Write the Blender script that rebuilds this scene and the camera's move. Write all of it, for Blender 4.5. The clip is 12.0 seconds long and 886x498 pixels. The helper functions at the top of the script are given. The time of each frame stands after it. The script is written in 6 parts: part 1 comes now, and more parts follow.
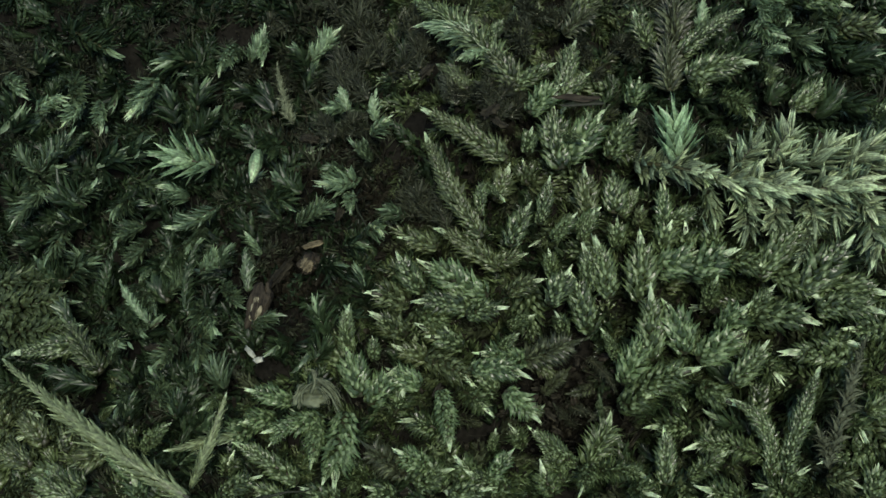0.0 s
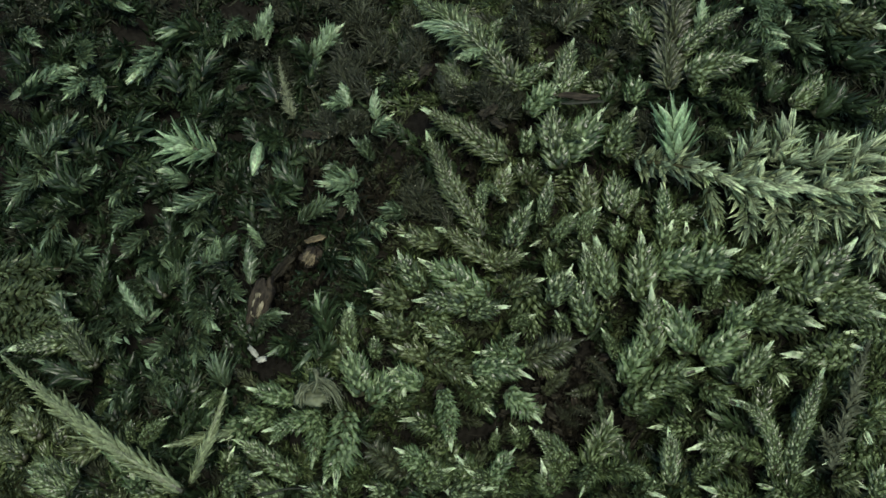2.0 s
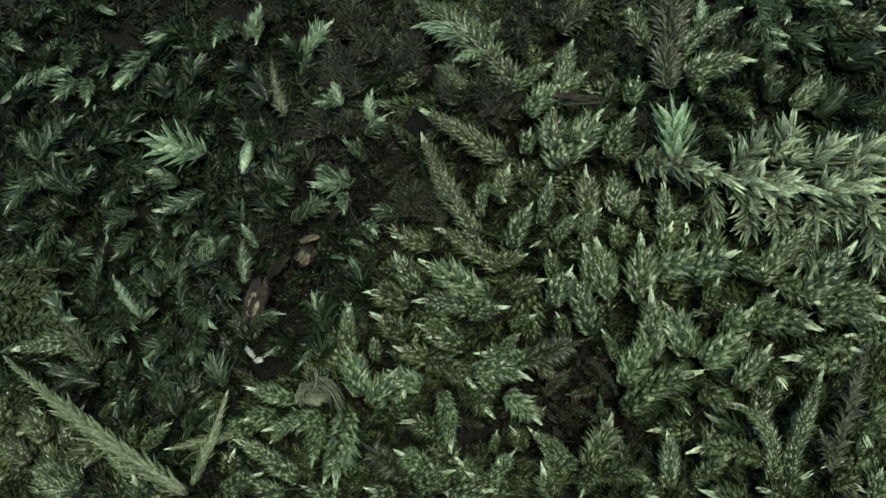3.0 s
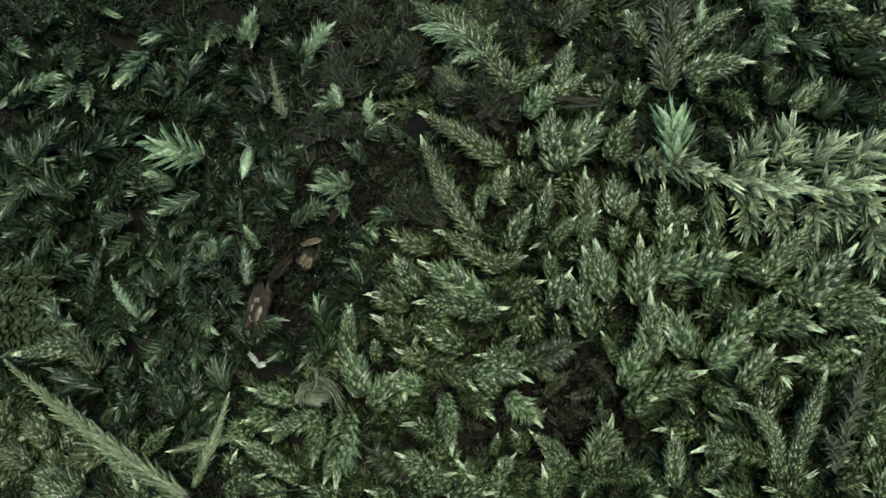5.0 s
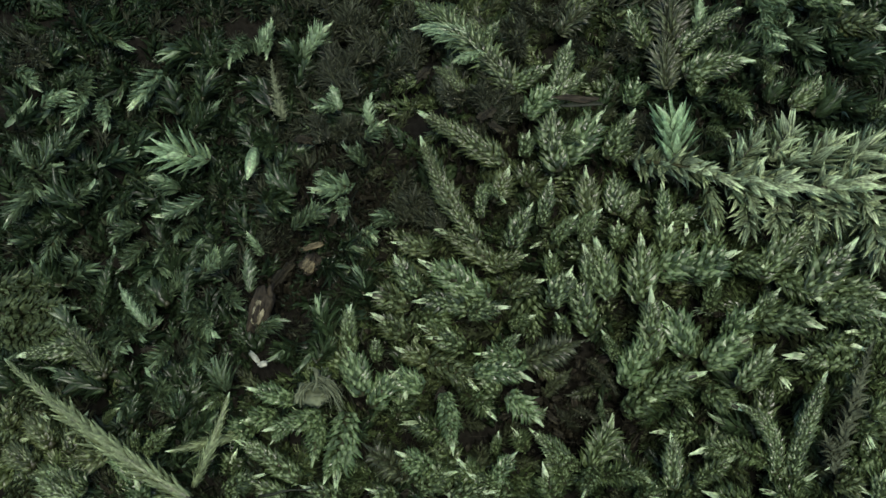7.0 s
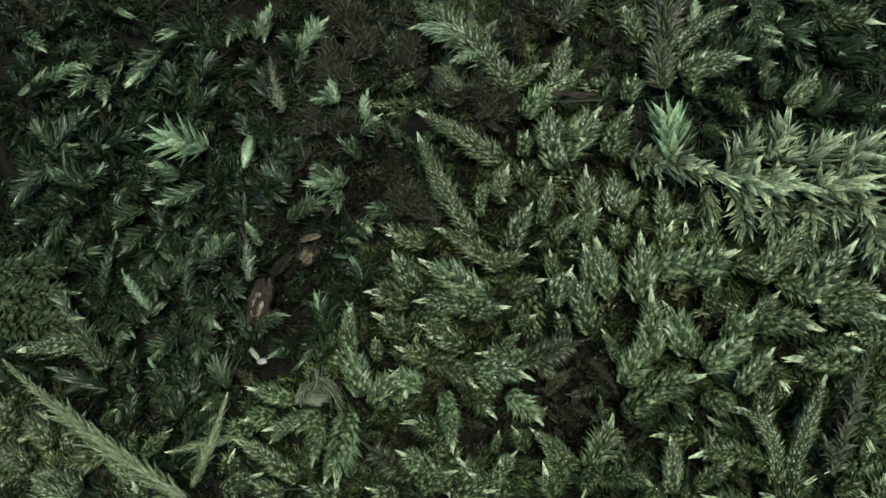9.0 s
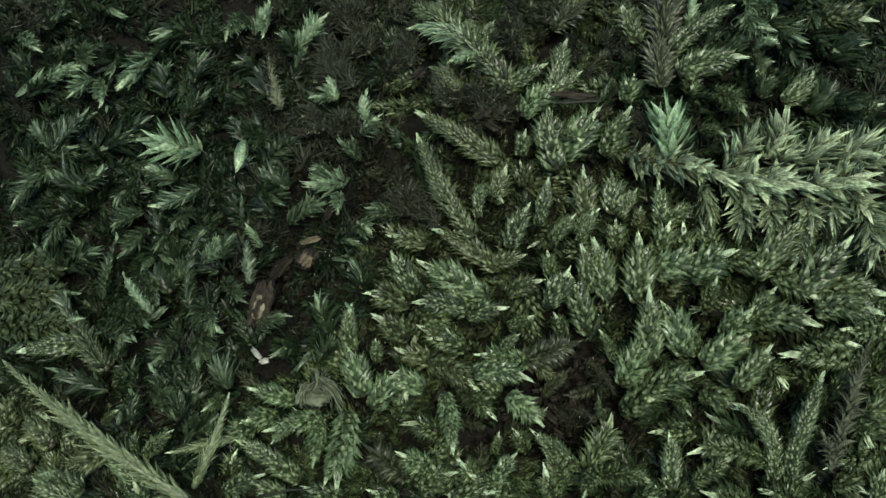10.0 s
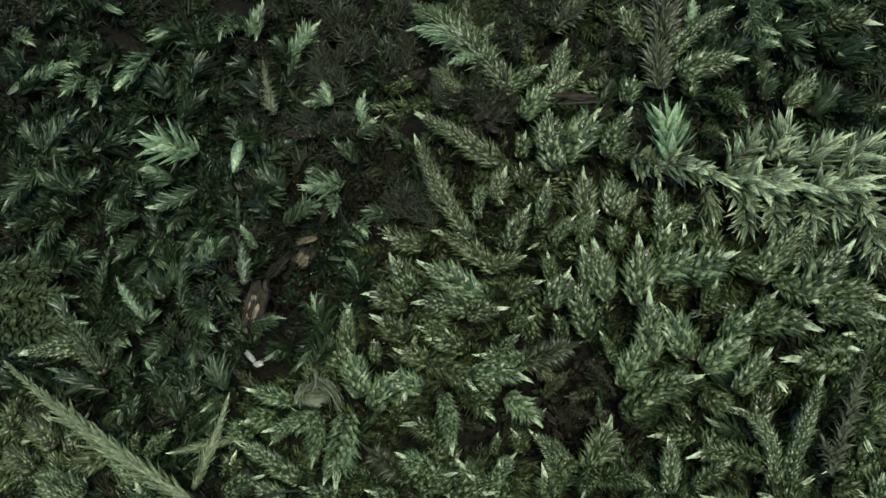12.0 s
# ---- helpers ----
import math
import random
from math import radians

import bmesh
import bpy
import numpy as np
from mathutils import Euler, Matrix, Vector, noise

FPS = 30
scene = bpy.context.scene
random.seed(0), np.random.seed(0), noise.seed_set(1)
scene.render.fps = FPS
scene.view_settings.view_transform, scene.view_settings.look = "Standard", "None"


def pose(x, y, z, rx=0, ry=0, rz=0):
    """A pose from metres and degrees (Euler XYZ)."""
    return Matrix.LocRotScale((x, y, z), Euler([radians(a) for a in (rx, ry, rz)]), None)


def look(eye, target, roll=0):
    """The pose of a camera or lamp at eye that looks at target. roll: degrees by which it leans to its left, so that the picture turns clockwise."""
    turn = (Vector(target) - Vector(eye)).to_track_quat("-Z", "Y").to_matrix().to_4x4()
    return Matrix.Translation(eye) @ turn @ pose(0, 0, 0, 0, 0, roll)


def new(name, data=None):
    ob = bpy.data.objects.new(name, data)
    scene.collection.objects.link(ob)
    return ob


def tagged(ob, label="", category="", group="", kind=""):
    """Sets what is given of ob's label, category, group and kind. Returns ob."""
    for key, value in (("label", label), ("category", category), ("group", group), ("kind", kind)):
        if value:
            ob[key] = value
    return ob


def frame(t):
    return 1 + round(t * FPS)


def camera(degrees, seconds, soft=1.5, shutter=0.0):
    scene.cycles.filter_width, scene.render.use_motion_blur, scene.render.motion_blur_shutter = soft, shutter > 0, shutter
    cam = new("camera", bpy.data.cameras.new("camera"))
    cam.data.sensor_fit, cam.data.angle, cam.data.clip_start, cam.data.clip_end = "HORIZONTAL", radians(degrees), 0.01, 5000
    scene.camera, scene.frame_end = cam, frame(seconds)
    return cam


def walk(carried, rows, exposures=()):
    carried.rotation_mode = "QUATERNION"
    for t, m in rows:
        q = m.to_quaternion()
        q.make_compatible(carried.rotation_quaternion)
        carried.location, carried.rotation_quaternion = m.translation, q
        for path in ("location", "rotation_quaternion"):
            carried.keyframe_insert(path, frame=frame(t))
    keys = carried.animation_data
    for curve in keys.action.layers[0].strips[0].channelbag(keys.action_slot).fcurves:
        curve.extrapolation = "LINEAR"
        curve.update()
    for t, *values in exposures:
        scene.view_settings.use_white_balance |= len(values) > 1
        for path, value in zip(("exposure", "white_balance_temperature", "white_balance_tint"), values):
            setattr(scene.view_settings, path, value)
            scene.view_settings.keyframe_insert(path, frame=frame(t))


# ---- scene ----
# A patch of forest-floor moss seen from a hand's width above; lengths in mm unless said.
MM = 0.001
EYE = Vector((0.0, -0.045, 0.112))
cam = camera(40, 12.0, soft=1.55)
SECONDS = (0, 0.5, 1, 1.5, 2, 2.5, 3, 5, 5.5, 6, 6.5, 7, 9, 9.5, 10, 10.5, 11, 11.5, 12)
walk(cam, [
    (0, look(EYE, (0.00000, 0.00000, 0))),
    (0.5, look(EYE, (-0.00019, -0.00011, 0))),
    (1, look(EYE, (-0.00026, -0.00012, 0))),
    (1.5, look(EYE, (-0.00018, 0.00002, 0))),
    (2, look(EYE, (-0.00013, -0.00006, 0))),
    (2.5, look(EYE, (-0.00024, -0.00012, 0))),
    (3, look(EYE, (-0.00014, -0.00000, 0))),
    (5, look(EYE, (-0.00012, 0.00017, 0))),
    (5.5, look(EYE, (-0.00014, -0.00001, 0))),
    (6, look(EYE, (-0.00013, -0.00001, 0))),
    (6.5, look(EYE, (-0.00017, 0.00006, 0))),
    (7, look(EYE, (-0.00016, 0.00007, 0))),
    (9, look(EYE, (-0.00013, -0.00002, 0))),
    (9.5, look(EYE, (-0.00008, 0.00003, 0))),
    (10, look(EYE, (-0.00004, 0.00006, 0))),
    (10.5, look(EYE, (-0.00004, 0.00015, 0))),
    (11, look(EYE, (-0.00010, 0.00018, 0))),
    (11.5, look(EYE, (-0.00003, 0.00015, 0))),
    (12, look(EYE, (-0.00001, 0.00013, 0))),
], exposures=((0, -0.25), (1, -0.12), (2, -0.17), (2.5, -0.2), (3, -0.16), (5, -0.04), (5.5, -0.17), (6, -0.19), (6.5, -0.2), (7, -0.18),
               (9, -0.18), (10, -0.08), (11, -0.12), (12, -0.2)))

# ---- light ----
world = bpy.data.worlds.new("sky")
scene.world = world
world.use_nodes = True
sky = world.node_tree.nodes.new("ShaderNodeTexSky")
sky.sky_type, sky.sun_disc = "NISHITA", False
SUN_EL, SUN_AZ = radians(76), radians(165)  # azimuth clockwise from +y
sky.sun_elevation, sky.sun_rotation = SUN_EL, SUN_AZ
background = world.node_tree.nodes["Background"]
background.inputs["Strength"].default_value = 0.15
world.node_tree.links.new(sky.outputs[0], background.inputs["Color"])
sun = new("sun", bpy.data.lights.new("sun", "SUN"))
sun.data.energy, sun.data.angle, sun.data.color = 3.5, radians(20), (1.0, 0.96, 0.84)
sun_from = Vector((math.sin(SUN_AZ) * math.cos(SUN_EL), math.cos(SUN_AZ) * math.cos(SUN_EL), math.sin(SUN_EL)))
sun.matrix_world = look(sun_from * 3, (0, 0, 0))


# ---- materials ----
def moss_material(name, dark, light, rough=0.42, gloss=0.5, through_light=0.25, grain=900.0, pale_ends=0.55, relief=0.12, by_piece=0.42, fibres=0.15, film=0.1, painted_glint=0.25):
    """Leaf tissue: two greens mixed leaf by leaf and in blotches, fine cell streaks, blade ends pale as they
    are in moss, a highlight painted on the middle, some light through the blade."""
    m = bpy.data.materials.new(name)
    m.use_nodes = True
    nt = m.node_tree
    n, link = nt.nodes, nt.links.new
    n.clear()
    out = n.new("ShaderNodeOutputMaterial")
    bsdf = n.new("ShaderNodeBsdfPrincipled")
    glow = n.new("ShaderNodeBsdfTranslucent")
    both = n.new("ShaderNodeMixShader")
    geo = n.new("ShaderNodeNewGeometry")
    info = n.new("ShaderNodeObjectInfo")
    coords = n.new("ShaderNodeTexCoord")
    blotch = n.new("ShaderNodeTexNoise")
    blotch.inputs["Scale"].default_value, blotch.inputs["Detail"].default_value = 260.0, 3.0
    fine = n.new("ShaderNodeTexNoise")
    fine.inputs["Scale"].default_value, fine.inputs["Detail"].default_value = grain * 3, 2.0
    link(coords.outputs["Object"], blotch.inputs["Vector"])
    link(coords.outputs["Object"], fine.inputs["Vector"])
    add = n.new("ShaderNodeMath")
    add.operation = "MULTIPLY_ADD"
    add.inputs[1].default_value = 0.95
    few = n.new("ShaderNodeMath")
    few.operation = "POWER"
    few.inputs[1].default_value = 4.0  # most blades dark, a few pale
    link(geo.outputs["Random Per Island"], few.inputs[0])
    link(few.outputs[0], add.inputs[0])
    add2 = n.new("ShaderNodeMath")
    add2.operation = "MULTIPLY_ADD"
    add2.inputs[1].default_value = by_piece
    link(info.outputs["Random"], add2.inputs[0])
    link(add2.outputs[0], add.inputs[2])
    half = n.new("ShaderNodeMath")
    half.operation = "MULTIPLY_ADD"
    half.inputs[1].default_value, half.inputs[2].default_value = 0.7, -0.27
    link(blotch.outputs["Fac"], half.inputs[0])
    link(half.outputs[0], add2.inputs[2])
    mix = n.new("ShaderNodeMix")
    mix.data_type = "RGBA"
    mix.inputs["A"].default_value, mix.inputs["B"].default_value = (*dark, 1), (*light, 1)
    link(add.outputs[0], mix.inputs["Factor"])
    mottle = n.new("ShaderNodeMapRange")
    mottle.inputs["From Min"].default_value, mottle.inputs["From Max"].default_value = 0.3, 0.7
    mottle.inputs["To Min"].default_value, mottle.inputs["To Max"].default_value = 0.55, 1.4
    link(fine.outputs["Fac"], mottle.inputs["Value"])
    tissue = n.new("ShaderNodeVectorMath")
    tissue.operation = "SCALE"
    link(mix.outputs["Result"], tissue.inputs[0])
    link(mottle.outputs[0], tissue.inputs["Scale"])
    along = n.new("ShaderNodeAttribute")
    along.attribute_name = "along"
    across = n.new("ShaderNodeAttribute")
    across.attribute_name = "across"
    lie = n.new("ShaderNodeCombineXYZ")
    for source, socket, k in ((across, "X", 13.0), (along, "Y", 1.6)):
        times = n.new("ShaderNodeMath")
        times.operation = "MULTIPLY"
        times.inputs[1].default_value = k
        link(source.outputs["Fac"], times.inputs[0])
        link(times.outputs[0], lie.inputs[socket])
    apart = n.new("ShaderNodeMath")
    apart.operation = "MULTIPLY_ADD"
    apart.inputs[1].default_value = 41.0
    link(info.outputs["Random"], apart.inputs[2])
    link(geo.outputs["Random Per Island"], apart.inputs[0])
    link(apart.outputs[0], lie.inputs["Z"])
    veins = n.new("ShaderNodeTexNoise")  # fibres along the blade
    veins.inputs["Scale"].default_value, veins.inputs["Detail"].default_value = 1.0, 3.0
    link(lie.outputs[0], veins.inputs["Vector"])
    streak = n.new("ShaderNodeMapRange")
    streak.inputs["From Min"].default_value, streak.inputs["From Max"].default_value = 0.3, 0.7
    streak.inputs["To Min"].default_value, streak.inputs["To Max"].default_value = 1.0 - fibres, 1.0 + fibres
    link(veins.outputs["Fac"], streak.inputs["Value"])
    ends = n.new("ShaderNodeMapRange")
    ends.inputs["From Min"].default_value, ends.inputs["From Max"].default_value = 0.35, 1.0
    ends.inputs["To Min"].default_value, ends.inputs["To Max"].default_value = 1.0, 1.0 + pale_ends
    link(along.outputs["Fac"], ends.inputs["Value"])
    blade = n.new("ShaderNodeVectorMath")
    blade.operation = "SCALE"
    link(tissue.outputs[0], blade.inputs[0])
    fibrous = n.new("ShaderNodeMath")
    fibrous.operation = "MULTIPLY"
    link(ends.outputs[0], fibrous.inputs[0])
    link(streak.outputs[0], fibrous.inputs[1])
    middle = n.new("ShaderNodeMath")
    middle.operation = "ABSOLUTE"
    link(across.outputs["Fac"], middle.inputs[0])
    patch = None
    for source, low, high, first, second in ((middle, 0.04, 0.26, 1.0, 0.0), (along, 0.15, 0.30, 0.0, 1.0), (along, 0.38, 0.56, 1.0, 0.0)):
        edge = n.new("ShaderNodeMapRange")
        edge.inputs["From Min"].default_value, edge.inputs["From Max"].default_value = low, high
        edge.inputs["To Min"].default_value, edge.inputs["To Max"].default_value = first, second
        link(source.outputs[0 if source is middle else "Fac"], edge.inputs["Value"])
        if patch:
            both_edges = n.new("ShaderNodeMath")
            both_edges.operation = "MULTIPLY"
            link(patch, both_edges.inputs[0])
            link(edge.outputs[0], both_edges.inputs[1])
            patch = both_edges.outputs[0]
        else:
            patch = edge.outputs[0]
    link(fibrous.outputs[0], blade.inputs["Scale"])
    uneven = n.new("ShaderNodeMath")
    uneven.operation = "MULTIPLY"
    uneven.inputs[1].default_value = 2 * painted_glint
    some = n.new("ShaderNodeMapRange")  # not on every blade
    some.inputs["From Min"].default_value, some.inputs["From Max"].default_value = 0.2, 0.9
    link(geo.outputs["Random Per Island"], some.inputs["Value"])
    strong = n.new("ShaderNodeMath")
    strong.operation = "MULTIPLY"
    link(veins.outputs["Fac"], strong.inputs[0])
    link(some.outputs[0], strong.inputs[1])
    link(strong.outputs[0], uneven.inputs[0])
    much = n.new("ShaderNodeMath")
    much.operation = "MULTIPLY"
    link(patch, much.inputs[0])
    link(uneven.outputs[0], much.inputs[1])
    # pale spot mid-blade: a highlight painted into the base colour
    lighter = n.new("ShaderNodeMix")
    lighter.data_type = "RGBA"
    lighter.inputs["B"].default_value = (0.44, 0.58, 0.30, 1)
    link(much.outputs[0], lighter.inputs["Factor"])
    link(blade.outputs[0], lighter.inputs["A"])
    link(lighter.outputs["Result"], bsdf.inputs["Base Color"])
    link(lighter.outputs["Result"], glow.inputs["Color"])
    rr = n.new("ShaderNodeMapRange")
    rr.inputs["To Min"].default_value, rr.inputs["To Max"].default_value = rough - 0.05, rough + 0.07
    link(fine.outputs["Fac"], rr.inputs["Value"])
    link(rr.outputs[0], bsdf.inputs["Roughness"])
    bsdf.inputs["Specular IOR Level"].default_value = gloss
    bsdf.inputs["Coat Weight"].default_value, bsdf.inputs["Coat Roughness"].default_value = film, 0.21
    bump = n.new("ShaderNodeBump")
    bump.inputs["Strength"].default_value, bump.inputs["Distance"].default_value = relief, 0.0001
    link(fine.outputs["Fac"], bump.inputs["Height"])
    link(bump.outputs[0], bsdf.inputs["Normal"])
    both.inputs[0].default_value = through_light
    link(bsdf.outputs[0], both.inputs[1])
    link(glow.outputs[0], both.inputs[2])
    link(both.outputs[0], out.inputs["Surface"])
    return m


GREEN = moss_material("moss_green", (0.034, 0.055, 0.0215), (0.126, 0.178, 0.068), rough=0.33, gloss=0.7, through_light=0.5, relief=0.05, film=0.35, pale_ends=1.2, painted_glint=1.5)
# GREEN made lighter and mintier: sky reflection painted into the leaf colour
SKY_SHEEN = moss_material("moss_green_sky_sheen", (0.044, 0.077, 0.031), (0.170, 0.253, 0.107), rough=0.31, gloss=0.7, through_light=0.5, relief=0.05, film=0.35, pale_ends=1.2, painted_glint=1.5)
# moss green darkened twice: the hollow's shade is painted into these colours
SHADE_DEEP = moss_material("moss_green_deep_shade", (0.009, 0.019, 0.0083), (0.036, 0.066, 0.030), rough=0.4, gloss=0.4, through_light=0.4)
SHADE_DUSK = moss_material("moss_green_dusk_shade", (0.0125, 0.0245, 0.0100), (0.053, 0.091, 0.038), rough=0.4, gloss=0.5, through_light=0.4)
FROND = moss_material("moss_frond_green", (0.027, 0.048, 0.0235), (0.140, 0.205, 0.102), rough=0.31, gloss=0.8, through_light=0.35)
OLIVE = moss_material("moss_olive", (0.032, 0.047, 0.018), (0.110, 0.142, 0.055), rough=0.38, gloss=0.5, through_light=0.4, relief=0.06, film=0.2, pale_ends=0.8, painted_glint=0.7)
DIM = moss_material("moss_dim_green", (0.021, 0.033, 0.013), (0.088, 0.122, 0.052), rough=0.4, gloss=0.4, through_light=0.4, relief=0.06, film=0.15, pale_ends=1.2, painted_glint=0.35)
PALE = moss_material("moss_pale_tip", (0.27, 0.37, 0.19), (0.60, 0.73, 0.46), through_light=0.35, by_piece=0.6, painted_glint=0.0)
FRESH = moss_material("moss_shade_tip", (0.055, 0.096, 0.046), (0.28, 0.40, 0.218), through_light=0.4, rough=0.33, gloss=0.8, by_piece=0.7, painted_glint=0.0)
GREY = moss_material("moss_dry_pale", (0.064, 0.094, 0.048), (0.355, 0.445, 0.249), rough=0.5, by_piece=0.85, relief=0.5, fibres=0.95, film=0.0, painted_glint=0.0)
STRAW = moss_material("moss_straw", (0.095, 0.125, 0.055), (0.27, 0.34, 0.165), rough=0.42, fibres=0.4, painted_glint=0.0)
TEAL = moss_material("moss_bluish_green", (0.115, 0.195, 0.098), (0.37, 0.53, 0.29), through_light=0.4, by_piece=0.75, fibres=0.4, painted_glint=0.0)
BROWN = moss_material("moss_old_brown", (0.0135, 0.0178, 0.0097), (0.064, 0.078, 0.045), rough=0.55, gloss=0.25, film=0.0, painted_glint=0.0)
STEM = moss_material("moss_stem", (0.022, 0.026, 0.012), (0.065, 0.070, 0.032), rough=0.5, through_light=0.0, film=0.0, painted_glint=0.0)
SOIL = moss_material("humus", (0.0065, 0.0065, 0.0052), (0.019, 0.0185, 0.0145), rough=0.95, gloss=0.03, through_light=0.0, film=0.0, painted_glint=0.0)
PAPER = moss_material("papery_leaf", (0.065, 0.082, 0.042), (0.30, 0.35, 0.205), rough=0.6, gloss=0.3, grain=500, relief=0.6, film=0.0, painted_glint=0.0)
WITHER = moss_material("withered_stalk", (0.020, 0.026, 0.014), (0.100, 0.118, 0.068), rough=0.7, gloss=0.2, through_light=0.0, grain=700, relief=1.0, film=0.0, painted_glint=0.0)
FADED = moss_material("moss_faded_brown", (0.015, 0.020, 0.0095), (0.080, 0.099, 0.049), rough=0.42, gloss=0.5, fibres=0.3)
CHALK = moss_material("white_flake", (0.25, 0.27, 0.20), (0.52, 0.54, 0.42), rough=0.5, through_light=0.1, film=0.0, painted_glint=0.0)


def wood_material(name, dark, light):
    """Weathered wood: fibres along x, dark cracks between them, stains across."""
    m = bpy.data.materials.new(name)
    m.use_nodes = True
    n, link = m.node_tree.nodes, m.node_tree.links.new
    bsdf = n["Principled BSDF"]
    coords = n.new("ShaderNodeTexCoord")
    total = None
    for sizes, share in (((350, 2600, 2600), 1.1), ((700, 900, 900), 0.9), ((2600, 5200, 5200), 0.5)):
        stretch = n.new("ShaderNodeMapping")
        stretch.inputs["Scale"].default_value = sizes
        link(coords.outputs["Object"], stretch.inputs["Vector"])
        grain = n.new("ShaderNodeTexNoise")
        grain.inputs["Scale"].default_value, grain.inputs["Detail"].default_value = 1.0, 4.0
        link(stretch.outputs[0], grain.inputs["Vector"])
        add = n.new("ShaderNodeMath")
        add.operation = "MULTIPLY_ADD"
        add.inputs[1].default_value, add.inputs[2].default_value = share, 0.0
        link(grain.outputs["Fac"], add.inputs[0])
        if total:
            link(total, add.inputs[2])
        total = add.outputs[0]
    tone = n.new("ShaderNodeMapRange")
    tone.inputs["From Min"].default_value, tone.inputs["From Max"].default_value = 0.95, 1.65
    link(total, tone.inputs["Value"])
    mix = n.new("ShaderNodeMix")
    mix.data_type = "RGBA"
    mix.inputs["A"].default_value, mix.inputs["B"].default_value = (*dark, 1), (*light, 1)
    link(tone.outputs[0], mix.inputs["Factor"])
    link(mix.outputs["Result"], bsdf.inputs["Base Color"])
    bsdf.inputs["Roughness"].default_value, bsdf.inputs["Specular IOR Level"].default_value = 0.75, 0.15
    bump = n.new("ShaderNodeBump")
    bump.inputs["Strength"].default_value, bump.inputs["Distance"].default_value = 1.0, 0.00025
    link(total, bump.inputs["Height"])
    link(bump.outputs[0], bsdf.inputs["Normal"])
    return m


BARK = wood_material("rotten_wood", (0.005, 0.0047, 0.0035), (0.058, 0.050, 0.032))
SAPWOOD = wood_material("sapwood", (0.035, 0.032, 0.018), (0.36, 0.34, 0.21))
HUSK = wood_material("tan_husk", (0.018, 0.016, 0.009), (0.24, 0.21, 0.12))
LITTER = wood_material("litter", (0.005, 0.005, 0.0034), (0.045, 0.043, 0.026))


def forest_floor():
    """Bare dark humus round the patch, mossy litter further out."""
    m = SOIL.copy()
    m.name = "forest_floor"
    n, link = m.node_tree.nodes, m.node_tree.links.new
    bsdf = next(k for k in n if k.type == "BSDF_PRINCIPLED")
    humus = bsdf.inputs["Base Color"].links[0].from_socket
    place = n.new("ShaderNodeTexCoord")
    far = n.new("ShaderNodeVectorMath")
    far.operation = "LENGTH"
    link(place.outputs["Object"], far.inputs[0])
    edge = n.new("ShaderNodeMapRange")
    edge.inputs["From Min"].default_value, edge.inputs["From Max"].default_value = 0.085, 0.14
    link(far.outputs["Value"], edge.inputs["Value"])
    cover = n.new("ShaderNodeTexNoise")
    cover.inputs["Scale"].default_value, cover.inputs["Detail"].default_value = 9.0, 8.0
    link(place.outputs["Object"], cover.inputs["Vector"])
    tint = n.new("ShaderNodeMix")
    tint.data_type = "RGBA"
    tint.inputs["A"].default_value, tint.inputs["B"].default_value = (0.035, 0.028, 0.018, 1), (0.045, 0.070, 0.025, 1)
    link(cover.outputs["Fac"], tint.inputs["Factor"])
    mix = n.new("ShaderNodeMix")
    mix.data_type = "RGBA"
    link(edge.outputs[0], mix.inputs["Factor"])
    link(humus, mix.inputs["A"])
    link(tint.outputs["Result"], mix.inputs["B"])
    link(mix.outputs["Result"], bsdf.inputs["Base Color"])
    return m


FLOOR = forest_floor()


# ---- the lie of the ground ----
def ramp(a, b, v):
    v = min(1.0, max(0.0, (v - a) / (b - a)))
    return v * v * (3 - 2 * v)


def height(x, y):
    """Height of the moss bed in mm: high to the front and right, a shaded hollow behind to the left, small pits."""
    h = -13.0 * ramp(6.0, 34.0, -0.82 * x + 0.62 * y)
    h -= 4.0 * ramp(14.0, 34.0, y)
    for px, py, r, d in ((12.5, -16.0, 5.0, 5.0), (-5.0, 7.0, 5.0, 4.0), (-16.0, 0.0, 4.5, 3.0), (19.0, 8.5, 3.0, 4.0), (25.0, -7.5, 3.0, 3.0)):
        h -= d * math.exp(-((x - px) ** 2 + (y - py) ** 2) / (r * r))
    h += 1.2 * noise.noise((x * 0.09, y * 0.09, 3.0)) + 0.7 * noise.noise((x * 0.25, y * 0.25, 8.0))
    return h


# ---- mesh helpers ----
def mesh_from(name, verts, faces, material, smooth=True, leafy=None):
    """A mesh with one material; leafy: the blade by which its vertices come, leaf by leaf; they carry how far along it they lie."""
    me = bpy.data.meshes.new(name)
    me.from_pydata([tuple(v) for v in verts], [], faces)
    me.materials.append(material)
    if smooth:
        me.polygons.foreach_set("use_smooth", [True] * len(me.polygons))
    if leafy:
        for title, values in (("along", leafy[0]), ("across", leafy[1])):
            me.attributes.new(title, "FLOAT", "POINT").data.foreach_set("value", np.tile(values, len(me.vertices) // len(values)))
    me.update()
    return me


def part(name, me, parent, label=""):
    ob = new(name, me)
    ob.parent = parent
    return tagged(ob, label)


